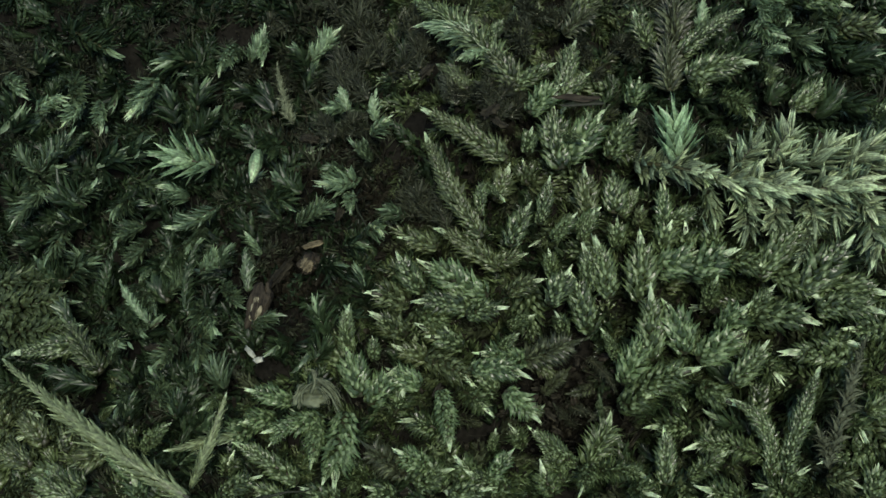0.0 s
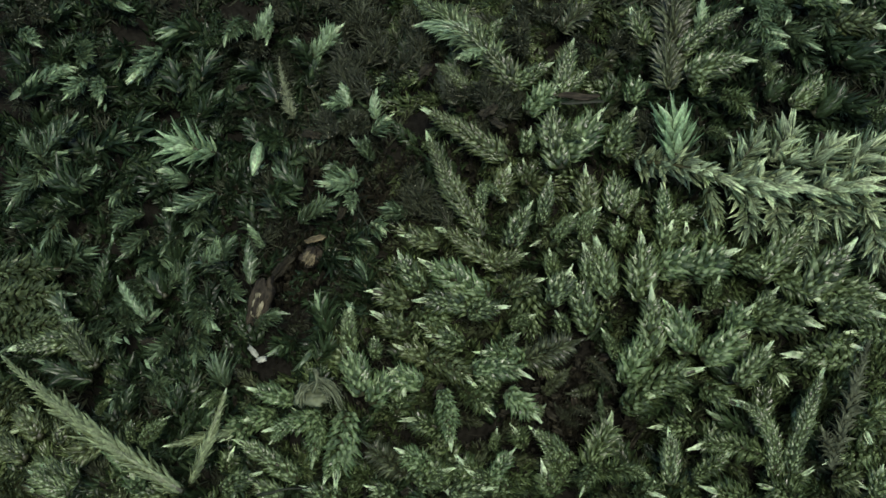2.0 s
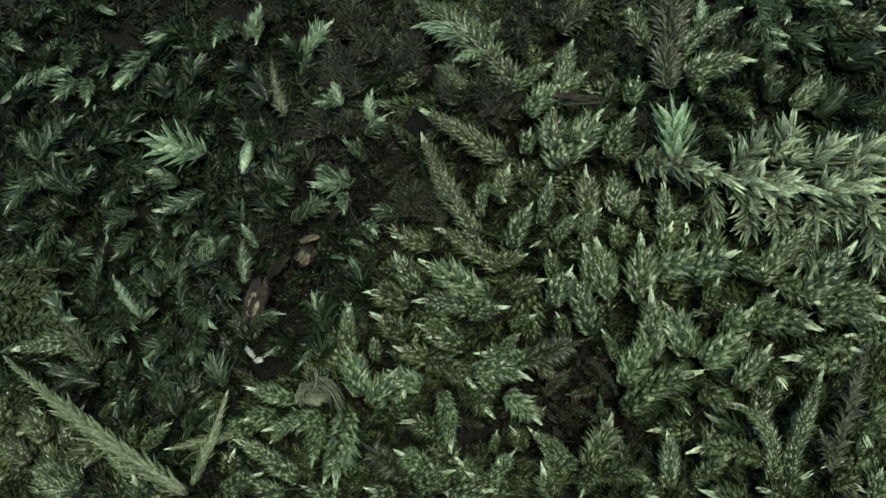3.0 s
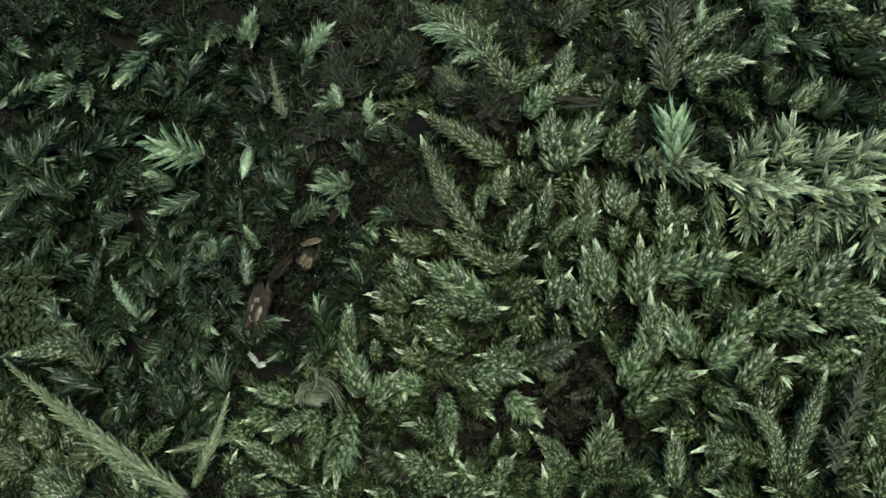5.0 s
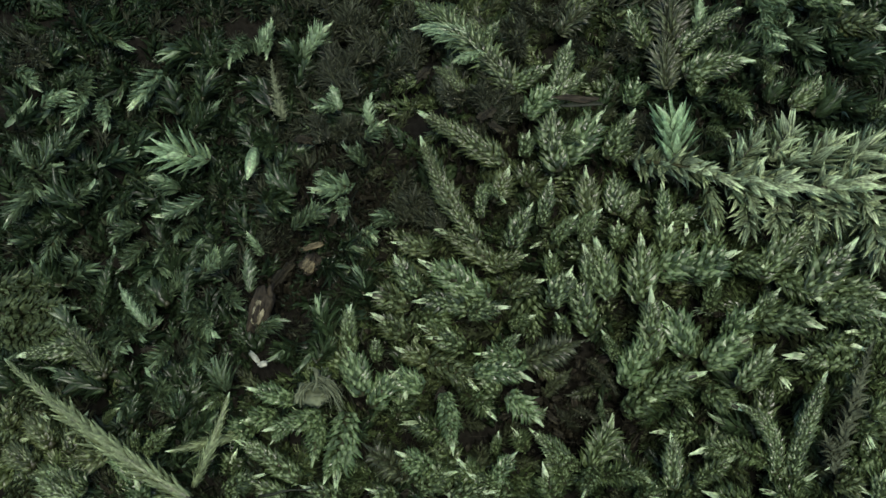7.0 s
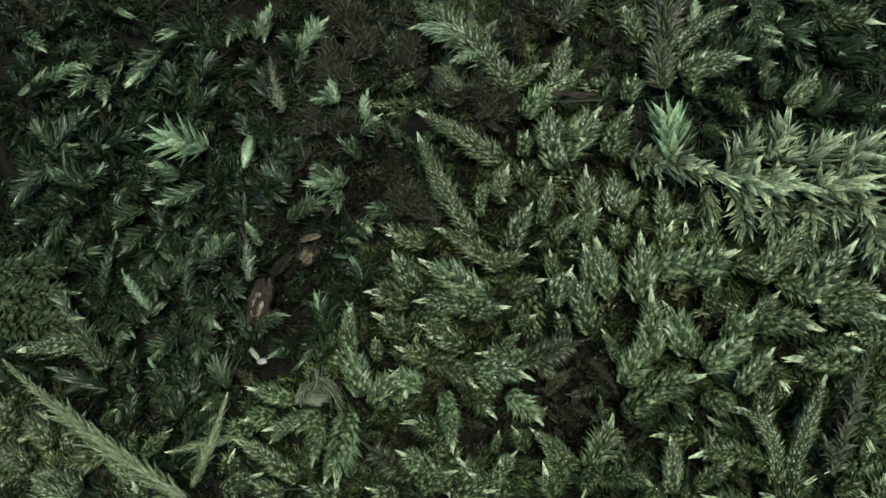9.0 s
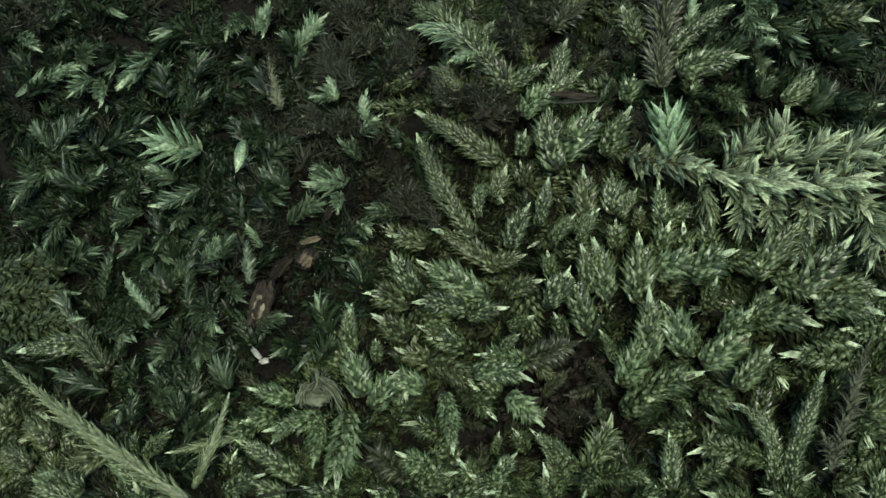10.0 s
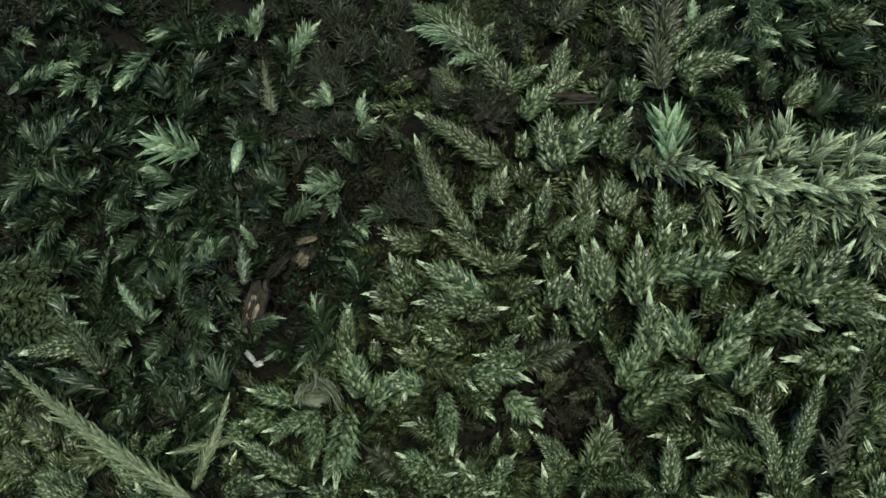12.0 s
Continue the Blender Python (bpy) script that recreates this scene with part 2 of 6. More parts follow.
# a blade, row by row along its length: broad and hollow below, drawn out into a hair point; the flat blade of dry leaves; and the coarse blade of the undergrowth
ROWS = ((0.0, 0.34, 0.0), (0.15, 0.50, 0.12), (0.33, 0.43, 0.17), (0.50, 0.13, 0.14))
FIVE = (-1.0, -0.55, 0.0, 0.55, 1.0)
FULL = (np.array([r[0] for r in ROWS for _ in FIVE] + [1.0]), np.array([r[1] * b for r in ROWS for b in FIVE] + [0.0]),
        np.array([r[2] * (1 - b * b) - 0.04 * b * b for r in ROWS for b in FIVE] + [0.22]),
        tuple((5 * r + c, 5 * r + c + 5, 5 * r + c + 6, 5 * r + c + 1) for r in range(3) for c in range(4)) + tuple((15 + c, 20, 16 + c) for c in range(4)))
LANCE = (np.array([a for a in (0.0, 0.2, 0.45, 0.72) for _ in range(3)] + [1.0]), np.array([w * b for w in (0.2, 0.46, 0.45, 0.22) for b in (-1, 0, 1)] + [0.0]),
         np.array([c * (1 - abs(b)) for c in (0.0, 0.07, 0.09, 0.05) for b in (-1, 0, 1)] + [0.0]),
         tuple((3 * r + c, 3 * r + c + 3, 3 * r + c + 4, 3 * r + c + 1) for r in range(3) for c in range(2)) + ((9, 12, 10), (10, 12, 11)))
COARSE = (np.array((0.0, 0.3, 0.3, 0.3, 1.0)), np.array((0.0, -0.5, 0.0, 0.5, 0.0)), np.array((0.0, -0.04, 0.2, -0.04, 0.0)),
          ((0, 1, 2), (0, 2, 3), (1, 4, 2), (2, 4, 3)))


def leaf_verts(origin, way, outward, length, width, curl, bulge, blade=FULL, hook=0.24, drift=(0, 0, 0)):
    """The blades of many leaves at once, each hooked a little to one side and all drawn the way of drift: arrays of origin, way, outward (n, 3) and length, width, curl, bulge (n)."""
    across = np.cross(way, outward)
    a, b, c, _ = blade
    rise = c[None, :] * bulge[:, None] + curl[:, None] * a[None, :] ** 2
    sickle = hook * np.sin(np.arange(len(length)) * 2.7 + 1)[:, None] * a[None, :] ** 2 * length[:, None]
    v = (origin[:, None] + way[:, None] * a[None, :, None] * length[:, None, None] + across[:, None] * (b[None, :] * width[:, None] + sickle)[:, :, None]
         + outward[:, None] * (rise * length[:, None])[:, :, None] + np.array(drift) * (a[None, :] ** 2 * length[:, None])[:, :, None])
    return v.reshape(-1, 3)


def leaf_faces(count, blade=FULL):
    return [tuple(i * len(blade[0]) + k for k in f) for i in range(count) for f in blade[3]]


def unit(v):
    return v / np.maximum(np.linalg.norm(v, axis=-1, keepdims=True), 1e-9)


# kind: leaf material, tip material, spread at foot and tip (degrees), leaf length and width (of the shoot's width), leaves per width,
# curl, flatness, thickness of the axis (of the width), bulge of the blades
KINDS = {
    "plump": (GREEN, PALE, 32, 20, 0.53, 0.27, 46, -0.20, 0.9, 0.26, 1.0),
    "mint": (SKY_SHEEN, PALE, 32, 20, 0.52, 0.28, 44, -0.20, 0.9, 0.26, 1.1),
    "papery": (PAPER, PAPER, 34, 12, 1.0, 0.26, 16, 0.10, 0.7, 0.10, 0.5),
    "feathery": (GREEN, PALE, 42, 26, 0.54, 0.16, 62, 0.04, 0.8, 0.13, 0.9),
    "gloss_shade": (SHADE_DUSK, FRESH, 30, 10, 0.56, 0.23, 48, -0.08, 0.8, 0.17, 1.1),
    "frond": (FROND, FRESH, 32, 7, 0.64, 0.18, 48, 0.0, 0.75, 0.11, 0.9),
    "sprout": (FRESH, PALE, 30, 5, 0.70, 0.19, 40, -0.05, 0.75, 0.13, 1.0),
    "shady": (SHADE_DEEP, FRESH, 36, 12, 0.66, 0.22, 34, 0.08, 0.8, 0.12, 0.9),
    "plume": (SHADE_DUSK, FRESH, 34, 10, 0.66, 0.22, 34, 0.06, 0.7, 0.10, 0.9),
    "dim": (DIM, FRESH, 34, 24, 0.56, 0.20, 54, -0.08, 0.85, 0.22, 1.0),
    "star": (TEAL, TEAL, 44, 20, 0.66, 0.20, 26, 0.0, 0.5, 0.05, 1.0),
    "dry": (GREY, GREY, 37, 20, 0.66, 0.31, 26, 0.0, 0.6, 0.10, 1.0),
    "spray": (GREY, GREY, 42, 24, 0.74, 0.27, 18, 0.0, 0.4, 0.05, 1.0),
    "faded": (FADED, FADED, 42, 22, 0.50, 0.13, 74, 0.12, 0.8, 0.12, 0.9),
    "withered": (WITHER, WITHER, 17, 8, 0.95, 0.42, 19, 0.25, 0.8, 0.09, 0.9),
    "old": (BROWN, BROWN, 30, 18, 0.9, 0.075, 44, 0.15, 0.9, 0.2, 0.5),
    "straw": (STRAW, PALE, 13, 6, 1.5, 0.36, 17, 0.03, 0.85, 0.26, 0.8),
    "olive": (OLIVE, PALE, 34, 22, 0.52, 0.25, 46, -0.18, 0.85, 0.25, 0.9),
    "fan": (TEAL, TEAL, 34, 12, 0.66, 0.20, 34, 0.0, 0.6, 0.10, 1.0),
}


MESS = {"dry": 0.24, "withered": 0.26, "spray": 0.15, "gloss_shade": 0.14, "plume": 0.2, "sprout": 0.14, "frond": 0.17, "shady": 0.24, "feathery": 0.14, "old": 0.5, "papery": 0.2, "mint": 0.075, "straw": 0.06, "plump": 0.07, "olive": 0.075}  # disorder of the leaves


def shoot_arrays(kind, span, width, rng, tip_leaves=0, share=1.0):
    """The leaves of one shoot whose axis runs through the 3 points of span, in mm; the last tip_leaves of them close into a point at its tip."""
    # share: of the full number of leaves
    _, _, s0, s1, ll, lw, dens, curl, flat, thick, puff = KINDS[kind]
    p0, p1, p2 = (np.array(p, float) for p in span)
    reach = np.linalg.norm(p1 - p0) + np.linalg.norm(p2 - p1)
    tidy = MESS.get(kind, 0.09)
    spike = max(0.5, min(0.7, ll)) * width * 1.7
    n = int(max(24, min(300, share * dens * reach / width)))
    stop = 1 - min(0.42, (1.15 if tip_leaves else 0.4) * min(ll, 0.8) * width / reach)
    t = np.clip((np.arange(n) + rng.uniform(-1, 1, n) * 3 * tidy) / n, 0, 1) * stop
    if tip_leaves:
        t = np.concatenate((t, np.full(tip_leaves, 0.995)))
    last = np.arange(len(t)) >= n
    n = len(t)
    u = t[:, None]
    axis = (1 - u) ** 2 * p0 + 2 * u * (1 - u) * p1 + u * u * p2
    along = unit(2 * (1 - u) * (p1 - p0) + 2 * u * (p2 - p1))
    side = unit(np.cross(along, np.array((0.0, 0.0, 1.0)) + 1e-3))
    up = np.cross(side, along)
    phi = np.arange(n) * 2.39996 + rng.uniform(-1, 1, n) * 2.5 * tidy
    radial = unit(np.cos(phi)[:, None] * side + flat * np.sin(phi)[:, None] * up)
    spread = s0 + (s1 - s0) * t ** 1.6 + rng.uniform(-1, 1, n) * 80 * min(tidy, 0.12) + (rng.random(n) < 0.12 + tidy) * rng.uniform(5, 24, n)
    spread = np.radians(np.where(last, rng.uniform(-8, 3, n), spread))
    mess = tidy * np.where(last, 0.4, 1.0)
    way = unit(along * np.cos(spread)[:, None] + radial * np.sin(spread)[:, None] + rng.normal(0, 1, (n, 3)) * mess[:, None])
    outward = unit(radial * np.cos(spread)[:, None] - along * np.sin(spread)[:, None])
    outward = unit(outward - way * np.sum(outward * way, 1, keepdims=True))
    twist = (rng.normal(0, 2, n) * mess)[:, None]
    outward = outward * np.cos(twist) + np.cross(way, outward) * np.sin(twist)
    body = width * (0.80 + 0.34 * np.sin(np.pi * np.clip(t * 0.9 + 0.12, 0, 1))) * np.where(t > 0.35, 1 - 0.62 * ((t - 0.35) / 0.65) ** 1.3, 1)
    body = body * (1 + 0.08 * np.sin(t * rng.uniform(7, 14) + rng.uniform(0, 6)))
    length = np.where(last, spike * rng.uniform(0.7, 1.15, n), body * ll * rng.uniform(0.8, 1.25, n))
    wide = np.where(last, width * max(0.25, min(0.28, lw)), body * lw) * rng.uniform(0.8, 1.2, n)
    bend = np.where(last, 0.02, curl) * (rng.uniform(0.4, 1.3, n) if curl < 0 else rng.uniform(-0.2, 1.9, n))
    origin = axis + radial * (thick * body * np.where(last, 0.35, 1))[:, None] - along * (length * np.where(last, rng.uniform(0.7, 1.0, n), 0))[:, None]
    return origin, way, outward, length, wide, bend, np.full(n, puff), last


def tube(points, radius, sides=5):
    """A tapering tube along points (n, 3)."""
    pts = np.array(points, float)
    d = unit(np.gradient(pts, axis=0))
    s = unit(np.cross(d, np.array((0.13, 0.21, 1.0))))
    w = np.cross(s, d)
    verts, faces = [], []
    for i, p in enumerate(pts):
        r = radius * (1 - 0.6 * i / (len(pts) - 1))
        for k in range(sides):
            c = 2 * math.pi * k / sides
            verts.append(p + r * (math.cos(c) * s[i] + math.sin(c) * w[i]))
    for i in range(len(pts) - 1):
        for k in range(sides):
            a, b = i * sides + k, i * sides + (k + 1) % sides
            faces.append((a, b, b + sides, a + sides))
    faces.append(tuple(range(sides))[::-1])
    faces.append(tuple(range((len(pts) - 1) * sides, len(pts) * sides)))
    return verts, faces


RNG = np.random.default_rng(11)
SWAYING = []  # (thing, home pose, x, y)

LABELS = {
    "plump": "plump green moss shoot with overlapping leaves and pale tip",
    "mint": "plump mint-green moss shoot with glossy overlapping leaves",
    "papery": "pale papery tuft of dead leaf fibres",
    "feathery": "feathery green moss shoot with spreading pointed leaves",
    "shady": "dark green feathery moss shoot growing in a shaded hollow",
    "frond": "mid-green moss frond with pale pointed leaf ends",
    "sprout": "bright pale green young moss shoot in the hollow",
    "gloss_shade": "glossy dusky green moss shoot in a damp hollow",
    "plume": "dusky green moss plume with two rows of narrow leaves",
    "dim": "dull green moss shoot with short overlapping pointed leaves",
    "star": "bluish green moss rosette with spreading pointed leaves",
    "dry": "pale grey-green dry moss branch with long pointed leaves",
    "spray": "pale grey-green dry moss sprig with rows of pointed leaves",
    "faded": "faded olive-brown moss shoot with loose dry leaves",
    "withered": "withered grey-brown stalk with papery leaf remnants",
    "old": "withered grey-brown moss shoot with thread-thin leaves",
    "straw": "long straw-pale moss stem with pressed leaves",
    "olive": "olive green moss shoot with scale-like leaves",
    "fan": "bluish green moss tuft fanning out from its base",
}


NAMES = {"frond": "moss_frond", "gloss_shade": "moss_frond", "plume": "moss_plume", "shady": "moss_frond", "old": "withered_moss", "dry": "dry_moss_branch", "spray": "dry_moss_sprig",
         "straw": "straw_moss", "star": "moss_rosette", "fan": "moss_tuft", "withered": "withered_stalk", "papery": "fibre_tuft"}
GRAIN = ((1, 0, 0), (-1, 0, 0), (0, 1, 0), (0, -1, 0), (0, 0, 1), (0, 0, -1))
GRAIN_F = ((0, 2, 4), (2, 1, 4), (1, 3, 4), (3, 0, 4), (2, 0, 5), (1, 2, 5), (3, 1, 5), (0, 3, 5))


def dust(thing, blades):
    """A few pale grains stuck to the leaves of a shoot."""
    verts, faces = [], []
    for _ in range(int(RNG.integers(3, 16))):
        p, r, o = blades[int(RNG.integers(len(blades)))], RNG.uniform(0.03, 0.085) * MM, len(verts)
        verts += [p + np.array(g) * r * RNG.uniform(0.6, 1.2) for g in GRAIN]
        faces += [tuple(o + k for k in f) for f in GRAIN_F]
    tagged(part("dust", mesh_from("dust", verts, faces, CHALK), thing, "pale dust grains"), kind="stuff")


NV = len(FULL[0])
SINGLE = ("dry", "spray", "fan", "star")  # kinds with flat leaves large enough to pick apart
FLOWING = ("gloss_shade", "frond", "sprout", "shady", "plume")  # kinds of the hollow, whose long leaves all sweep to one side
APART = SINGLE + ("straw", "withered", "papery")  # kinds whose leaves are separate parts


def shoot(kind, bx, by, tx, ty, width, bend=0.0, lift=2.5, tips=5):
    """One moss shoot rooted in the bed at (bx, by), its tip over (tx, ty), lift above the bed there; bend pushes its middle to its left."""
    z0, z1 = height(bx, by) + 0.65 * lift - 0.8, height(tx, ty) + 0.8 * lift
    foot = np.array((bx, by, z0))
    tip = np.array((tx, ty, z1)) - foot
    bend += RNG.normal(0, 0.045)
    left = np.array((-tip[1], tip[0], 0.0))
    middle = tip * 0.5 + left * bend + np.array((0, 0, 0.12 * lift + 0.05 * np.linalg.norm(tip)))
    span = ((0, 0, 0), middle, tip)
    leaf_mat, tip_mat = KINDS[kind][:2]
    thing = new(NAMES.get(kind, "moss_shoot"))
    thing.empty_display_size = 0.002
    home = Matrix.Translation(Vector(foot * MM))
    thing.matrix_world = home
    tagged(thing, LABELS[kind], "moss", "moss shoots")
    *arrays, last = shoot_arrays(kind, span, width, RNG, tips)
    blade = LANCE if kind in SINGLE + FLOWING or kind == "straw" else FULL
    size = len(blade[0])
    swept = left / np.linalg.norm(left) * RNG.choice((-0.26, 0.26)) if kind in FLOWING else np.zeros(3)
    v = leaf_verts(*arrays, blade, 0.24, swept) * MM
    young = leaf_verts(*arrays, LANCE, 0.05, swept * 0.8) * MM
    body, count = int((~last).sum()), len(last)
    if kind in APART:
        for i in range(body):
            part("leaf", mesh_from("leaf", v[i * size:i * size + size], blade[3], leaf_mat, leafy=blade), thing)
    else:
        tagged(part("leaves", mesh_from("leaves", v[:body * size], leaf_faces(body, blade), leaf_mat, leafy=blade), thing), kind="stuff")
    for i in range(body, count):
        part("tip_leaf", mesh_from("tip_leaf", young[i * len(LANCE[0]):(i + 1) * len(LANCE[0])], LANCE[3], tip_mat, leafy=LANCE), thing, "pale young leaf at the tip")
    u = np.linspace(0, 0.93, 8)[:, None]
    line = 2 * u * (1 - u) * middle + u * u * tip
    part("stem", mesh_from("stem", *tube(line * MM, KINDS[kind][9] * 0.8 * width * MM), STEM), thing)
    dust(thing, v)
    SWAYING.append((thing, home, 0.5 * (bx + tx), 0.5 * (by + ty)))
    return thing


# ---- the ground ----
def build_ground():
    """One sheet of humus, finely shaped under the moss and reaching to the horizon."""
    core = np.arange(-72, 73, 1.5)
    far = np.array((90, 130, 250, 600, 2000, 10000, 60000, 400000, 2000000.0))
    xs = np.concatenate((-far[::-1], core, far))
    verts = []
    for y in xs:
        for x in xs:
            cx, cy = max(-72, min(72, x)), max(-72, min(72, y))
            d = max(abs(x - cx), abs(y - cy))
            z = (height(cx, cy) - 3.0 + 0.5 * noise.noise((x * 0.6, y * 0.6, 1.0)) + 0.4 * noise.noise((x * 1.7, y * 1.7, 6.0))) / (1 + d / 60)
            verts.append((x * MM, y * MM, z * MM))
    n = len(xs)
    faces = [(j * n + i, j * n + i + 1, (j + 1) * n + i + 1, (j + 1) * n + i) for j in range(n - 1) for i in range(n - 1)]
    ob = new("ground", mesh_from("ground", verts, faces, FLOOR))
    tagged(ob, "dark humus under the moss", "ground", kind="structure")


build_ground()


# open gaps in the bed, where nothing grows over the humus: x, y, reach
PITS = ((11.5, -15.0, 7.0), (-5, 7, 3.5), (-16, -1, 4.0), (19, 8.5, 2.5), (-1, 16, 3.0), (-15.5, -4.5, 4.5),
        (-46.3, 8.5, 2.2),
        (-41.1, 6.3, 2.6),
        (-40.5, 18.7, 2.4),
        (-4.7, 21.6, 3),
        (-6.9, 9.7, 3.2),
        (39.6, 23.3, 3.2),
        (43.0, 8.1, 2.5),
        (2.4, -17.9, 2.2),
        (18.0, -19.4, 3.4),
        (-40.0, 31.4, 3.4),
        (-49.8, 29.5, 2.6),
        (-40.8, 0.0, 2),
        (-32.8, -7.3, 2.6),
        (24.7, -5.4, 2),
        (-5.4, -10.1, 2.6),
        (-21.1, 6.9, 2.6),
        (-6.7, 39.0, 2.2),
        (16.0, 25.1, 2.6),
        (13.7, -6.1, 1.6),
        (-30.4, -19.1, 1.5),
        (-20.9, -21.5, 2),
        (-48.6, 13.5, 1.8),
        (-12.8, 3.2, 2.5), (29.5, -22.0, 2.6), (4.0, 0.8, 2.2))


def in_pit(x, y, share=1.0):
    return any((x - px) ** 2 + (y - py) ** 2 < (r * share) ** 2 for px, py, r in PITS)


def in_painted_shade(x, y):
    """Whether the hollow or back right corner lies here, where shade is painted into the moss greens."""
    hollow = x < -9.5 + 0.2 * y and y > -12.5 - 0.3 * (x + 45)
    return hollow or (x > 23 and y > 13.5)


def moss_patch(cx, cy, size, shoots, kinds):
    """A patch of the under-layer: many small shoots tangled together, which nobody could count."""
    origin, blades = np.array((cx, cy, height(cx, cy))), {}
    for _ in range(shoots):
        x, y = cx + RNG.uniform(-size, size), cy + RNG.uniform(-size, size)
        if in_pit(x, y, 0.9):
            continue
        ang, reach = RNG.uniform(0, 2 * math.pi), RNG.uniform(3.0, 6.5)
        kind = kinds[int(RNG.integers(len(kinds)))]
        foot = np.array((x, y, height(x, y) - RNG.uniform(2.4, 4.2)))
        tip = foot + np.array((math.cos(ang) * reach, math.sin(ang) * reach, RNG.uniform(1.0, 3.0)))
        tip[2] = min(tip[2], height(tip[0], tip[1]) - 1.2)
        mid = (foot + tip) / 2 + np.array((RNG.uniform(-0.8, 0.8), RNG.uniform(-0.8, 0.8), 0.8))
        a = shoot_arrays(kind, (foot - origin, mid - origin, tip - origin), RNG.uniform(1.5, 2.5), RNG, share=0.65)
        blades.setdefault(KINDS[kind][0], []).append(leaf_verts(*a[:-1], COARSE) * MM)
    thing = new("moss_undergrowth")
    home = Matrix.Translation(Vector(origin * MM))
    thing.matrix_world = home
    tagged(thing, "tangled dark moss shoots under the upper layer", "moss", kind="stuff")
    for mat, vs in blades.items():
        v = np.concatenate(vs)
        tagged(part("leaves", mesh_from("leaves", v, leaf_faces(len(v) // len(COARSE[0]), COARSE), mat, leafy=COARSE), thing), kind="stuff")
    SWAYING.append((thing, home, cx, cy))


for gy in range(-40, 49, 11):
    for gx in range(-60, 61, 12):
        if abs(gx) > 50 + 0.25 * gy:
            continue
        dark = in_painted_shade(gx, gy)
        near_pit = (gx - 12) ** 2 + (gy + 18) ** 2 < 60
        moss_patch(gx, gy, 6.5, 16 if near_pit else 42 if dark else 44, ("old", "old", "shady") if -13 < gx < 0 and gy > 0 else ("shady", "shady", "plume", "shady", "gloss_shade", "old") if dark else ("faded", "olive", "feathery", "gloss_shade", "feathery", "faded"))

# ---- single shoots of the upper layer ----
# top middle
shoot("feathery", 5.6, 20.9, -3.5, 36.5, 3.41, 0, 4)
shoot("sprout", 3.9, 25.1, -2.7, 30.7, 2.43, 0, 4.5)
shoot("plump", 4.8, 23.6, 6.4, 25.8, 1.16, 0, 5)
shoot("sprout", 4.7, 22.0, 1.4, 21.1, 1.14, 0, 5)
shoot("olive", 8.1, 17.2, 4.1, 22.3, 2.46, 0, 4)
shoot("plump", 7.5, 17.7, 11.5, 19.8, 1.74, 0, 4)
shoot("plump", 12.1, 15.6, 13.8, 22.5, 1.95, 0, 5)
shoot("plump", 11.5, 15.2, 15.0, 18.6, 1.53, 0, 4.5)
shoot("mint", 8.8, 13.9, 12.1, 16.5, 2.27, 0, 5)
shoot("plump", 11.8, 7.9, 11.2, 14.7, 2.88, 0, 4)
shoot("mint", 12.4, 9.2, 16.3, 13.9, 3.09, 0, 3.5)
shoot("plump", 16.8, 9.7, 19.4, 13.7, 2.13, 0, 5)
shoot("plump", 11.5, 10.9, 14.0, 9.6, 0.99, 0, 6)
shoot("plump", 8.4, 9.5, 8.9, 11.4, 1.48, 0, 5)
shoot("olive", 6.4, 9.0, -2.2, 15.2, 2.38, 0, 4)
shoot("olive", 3.8, 0.1, -1.8, 11.7, 2.03, 0.05, 5)
shoot("faded", 1.4, 15.9, -0.4, 22.8, 1.69, 0, 2)
shoot("olive", 2.6, 17.8, -0.7, 22.7, 1.44, 0, 2.5)
shoot("olive", 8.7, 24.0, 8.0, 30.6, 2.13, 0, 2)
shoot("faded", 13.0, 25.3, 17.0, 28.5, 2.49, 0, 3)
shoot("olive", 14.1, 28.0, 17.9, 30.0, 1.89, 0, 3)
shoot("feathery", 22.0, 23.3, 20.9, 28.2, 2.49, 0, 3)
shoot("mint", 19.2, 15.5, 20.2, 17.8, 2.05, 0, 4)
# top right
shoot("faded", 23.5, 17.3, 23.8, 24.5, 3.58, 0, 3)
shoot("faded", 24.7, 23.8, 25.6, 30.9, 3.95, 0, 3)
shoot("plump", 24.9, 21.5, 31.6, 26.6, 1.92, 0, 5)
shoot("sprout", 27.3, 24.5, 27.9, 29.2, 1.41, 0, 4)
shoot("plump", 25.2, 18.0, 31.9, 19.3, 2.61, 0.08, 5)
shoot("feathery", 26.2, 16.1, 26.7, 17.7, 1.94, 0, 4)
shoot("feathery", 28.6, 16.2, 31.2, 12.6, 2.05, 0.1, 4)
shoot("plump", 26.9, 12.1, 28.9, 10.6, 1.01, 0, 4)
shoot("plump", 32.7, 20.8, 33.0, 17.5, 0.85, 0.5, 4)
shoot("plump", 33.8, 17.9, 35.2, 19.2, 0.95, 0.5, 4)
shoot("sprout", 33.7, 30.0, 37.3, 30.4, 2.25, 0, 4)
shoot("sprout", 33.6, 26.2, 36.3, 23.0, 1.85, -0.4, 5)
shoot("plump", 33.6, 22.0, 35.7, 20.9, 1.07, 0, 5)
shoot("mint", 39.7, 30.0, 44.0, 28.3, 2.38, 0, 4)
shoot("olive", 42.7, 26.4, 47.6, 24.9, 2.80, 0, 3)
shoot("plump", 35.6, 14.9, 39.0, 17.9, 2.00, -0.12, 4)
shoot("gloss_shade", 38.3, 15.0, 41.8, 17.2, 3.40, 0, 2)
shoot("gloss_shade", 41.2, 16.3, 43.9, 14.2, 2.94, 0, 2.5)
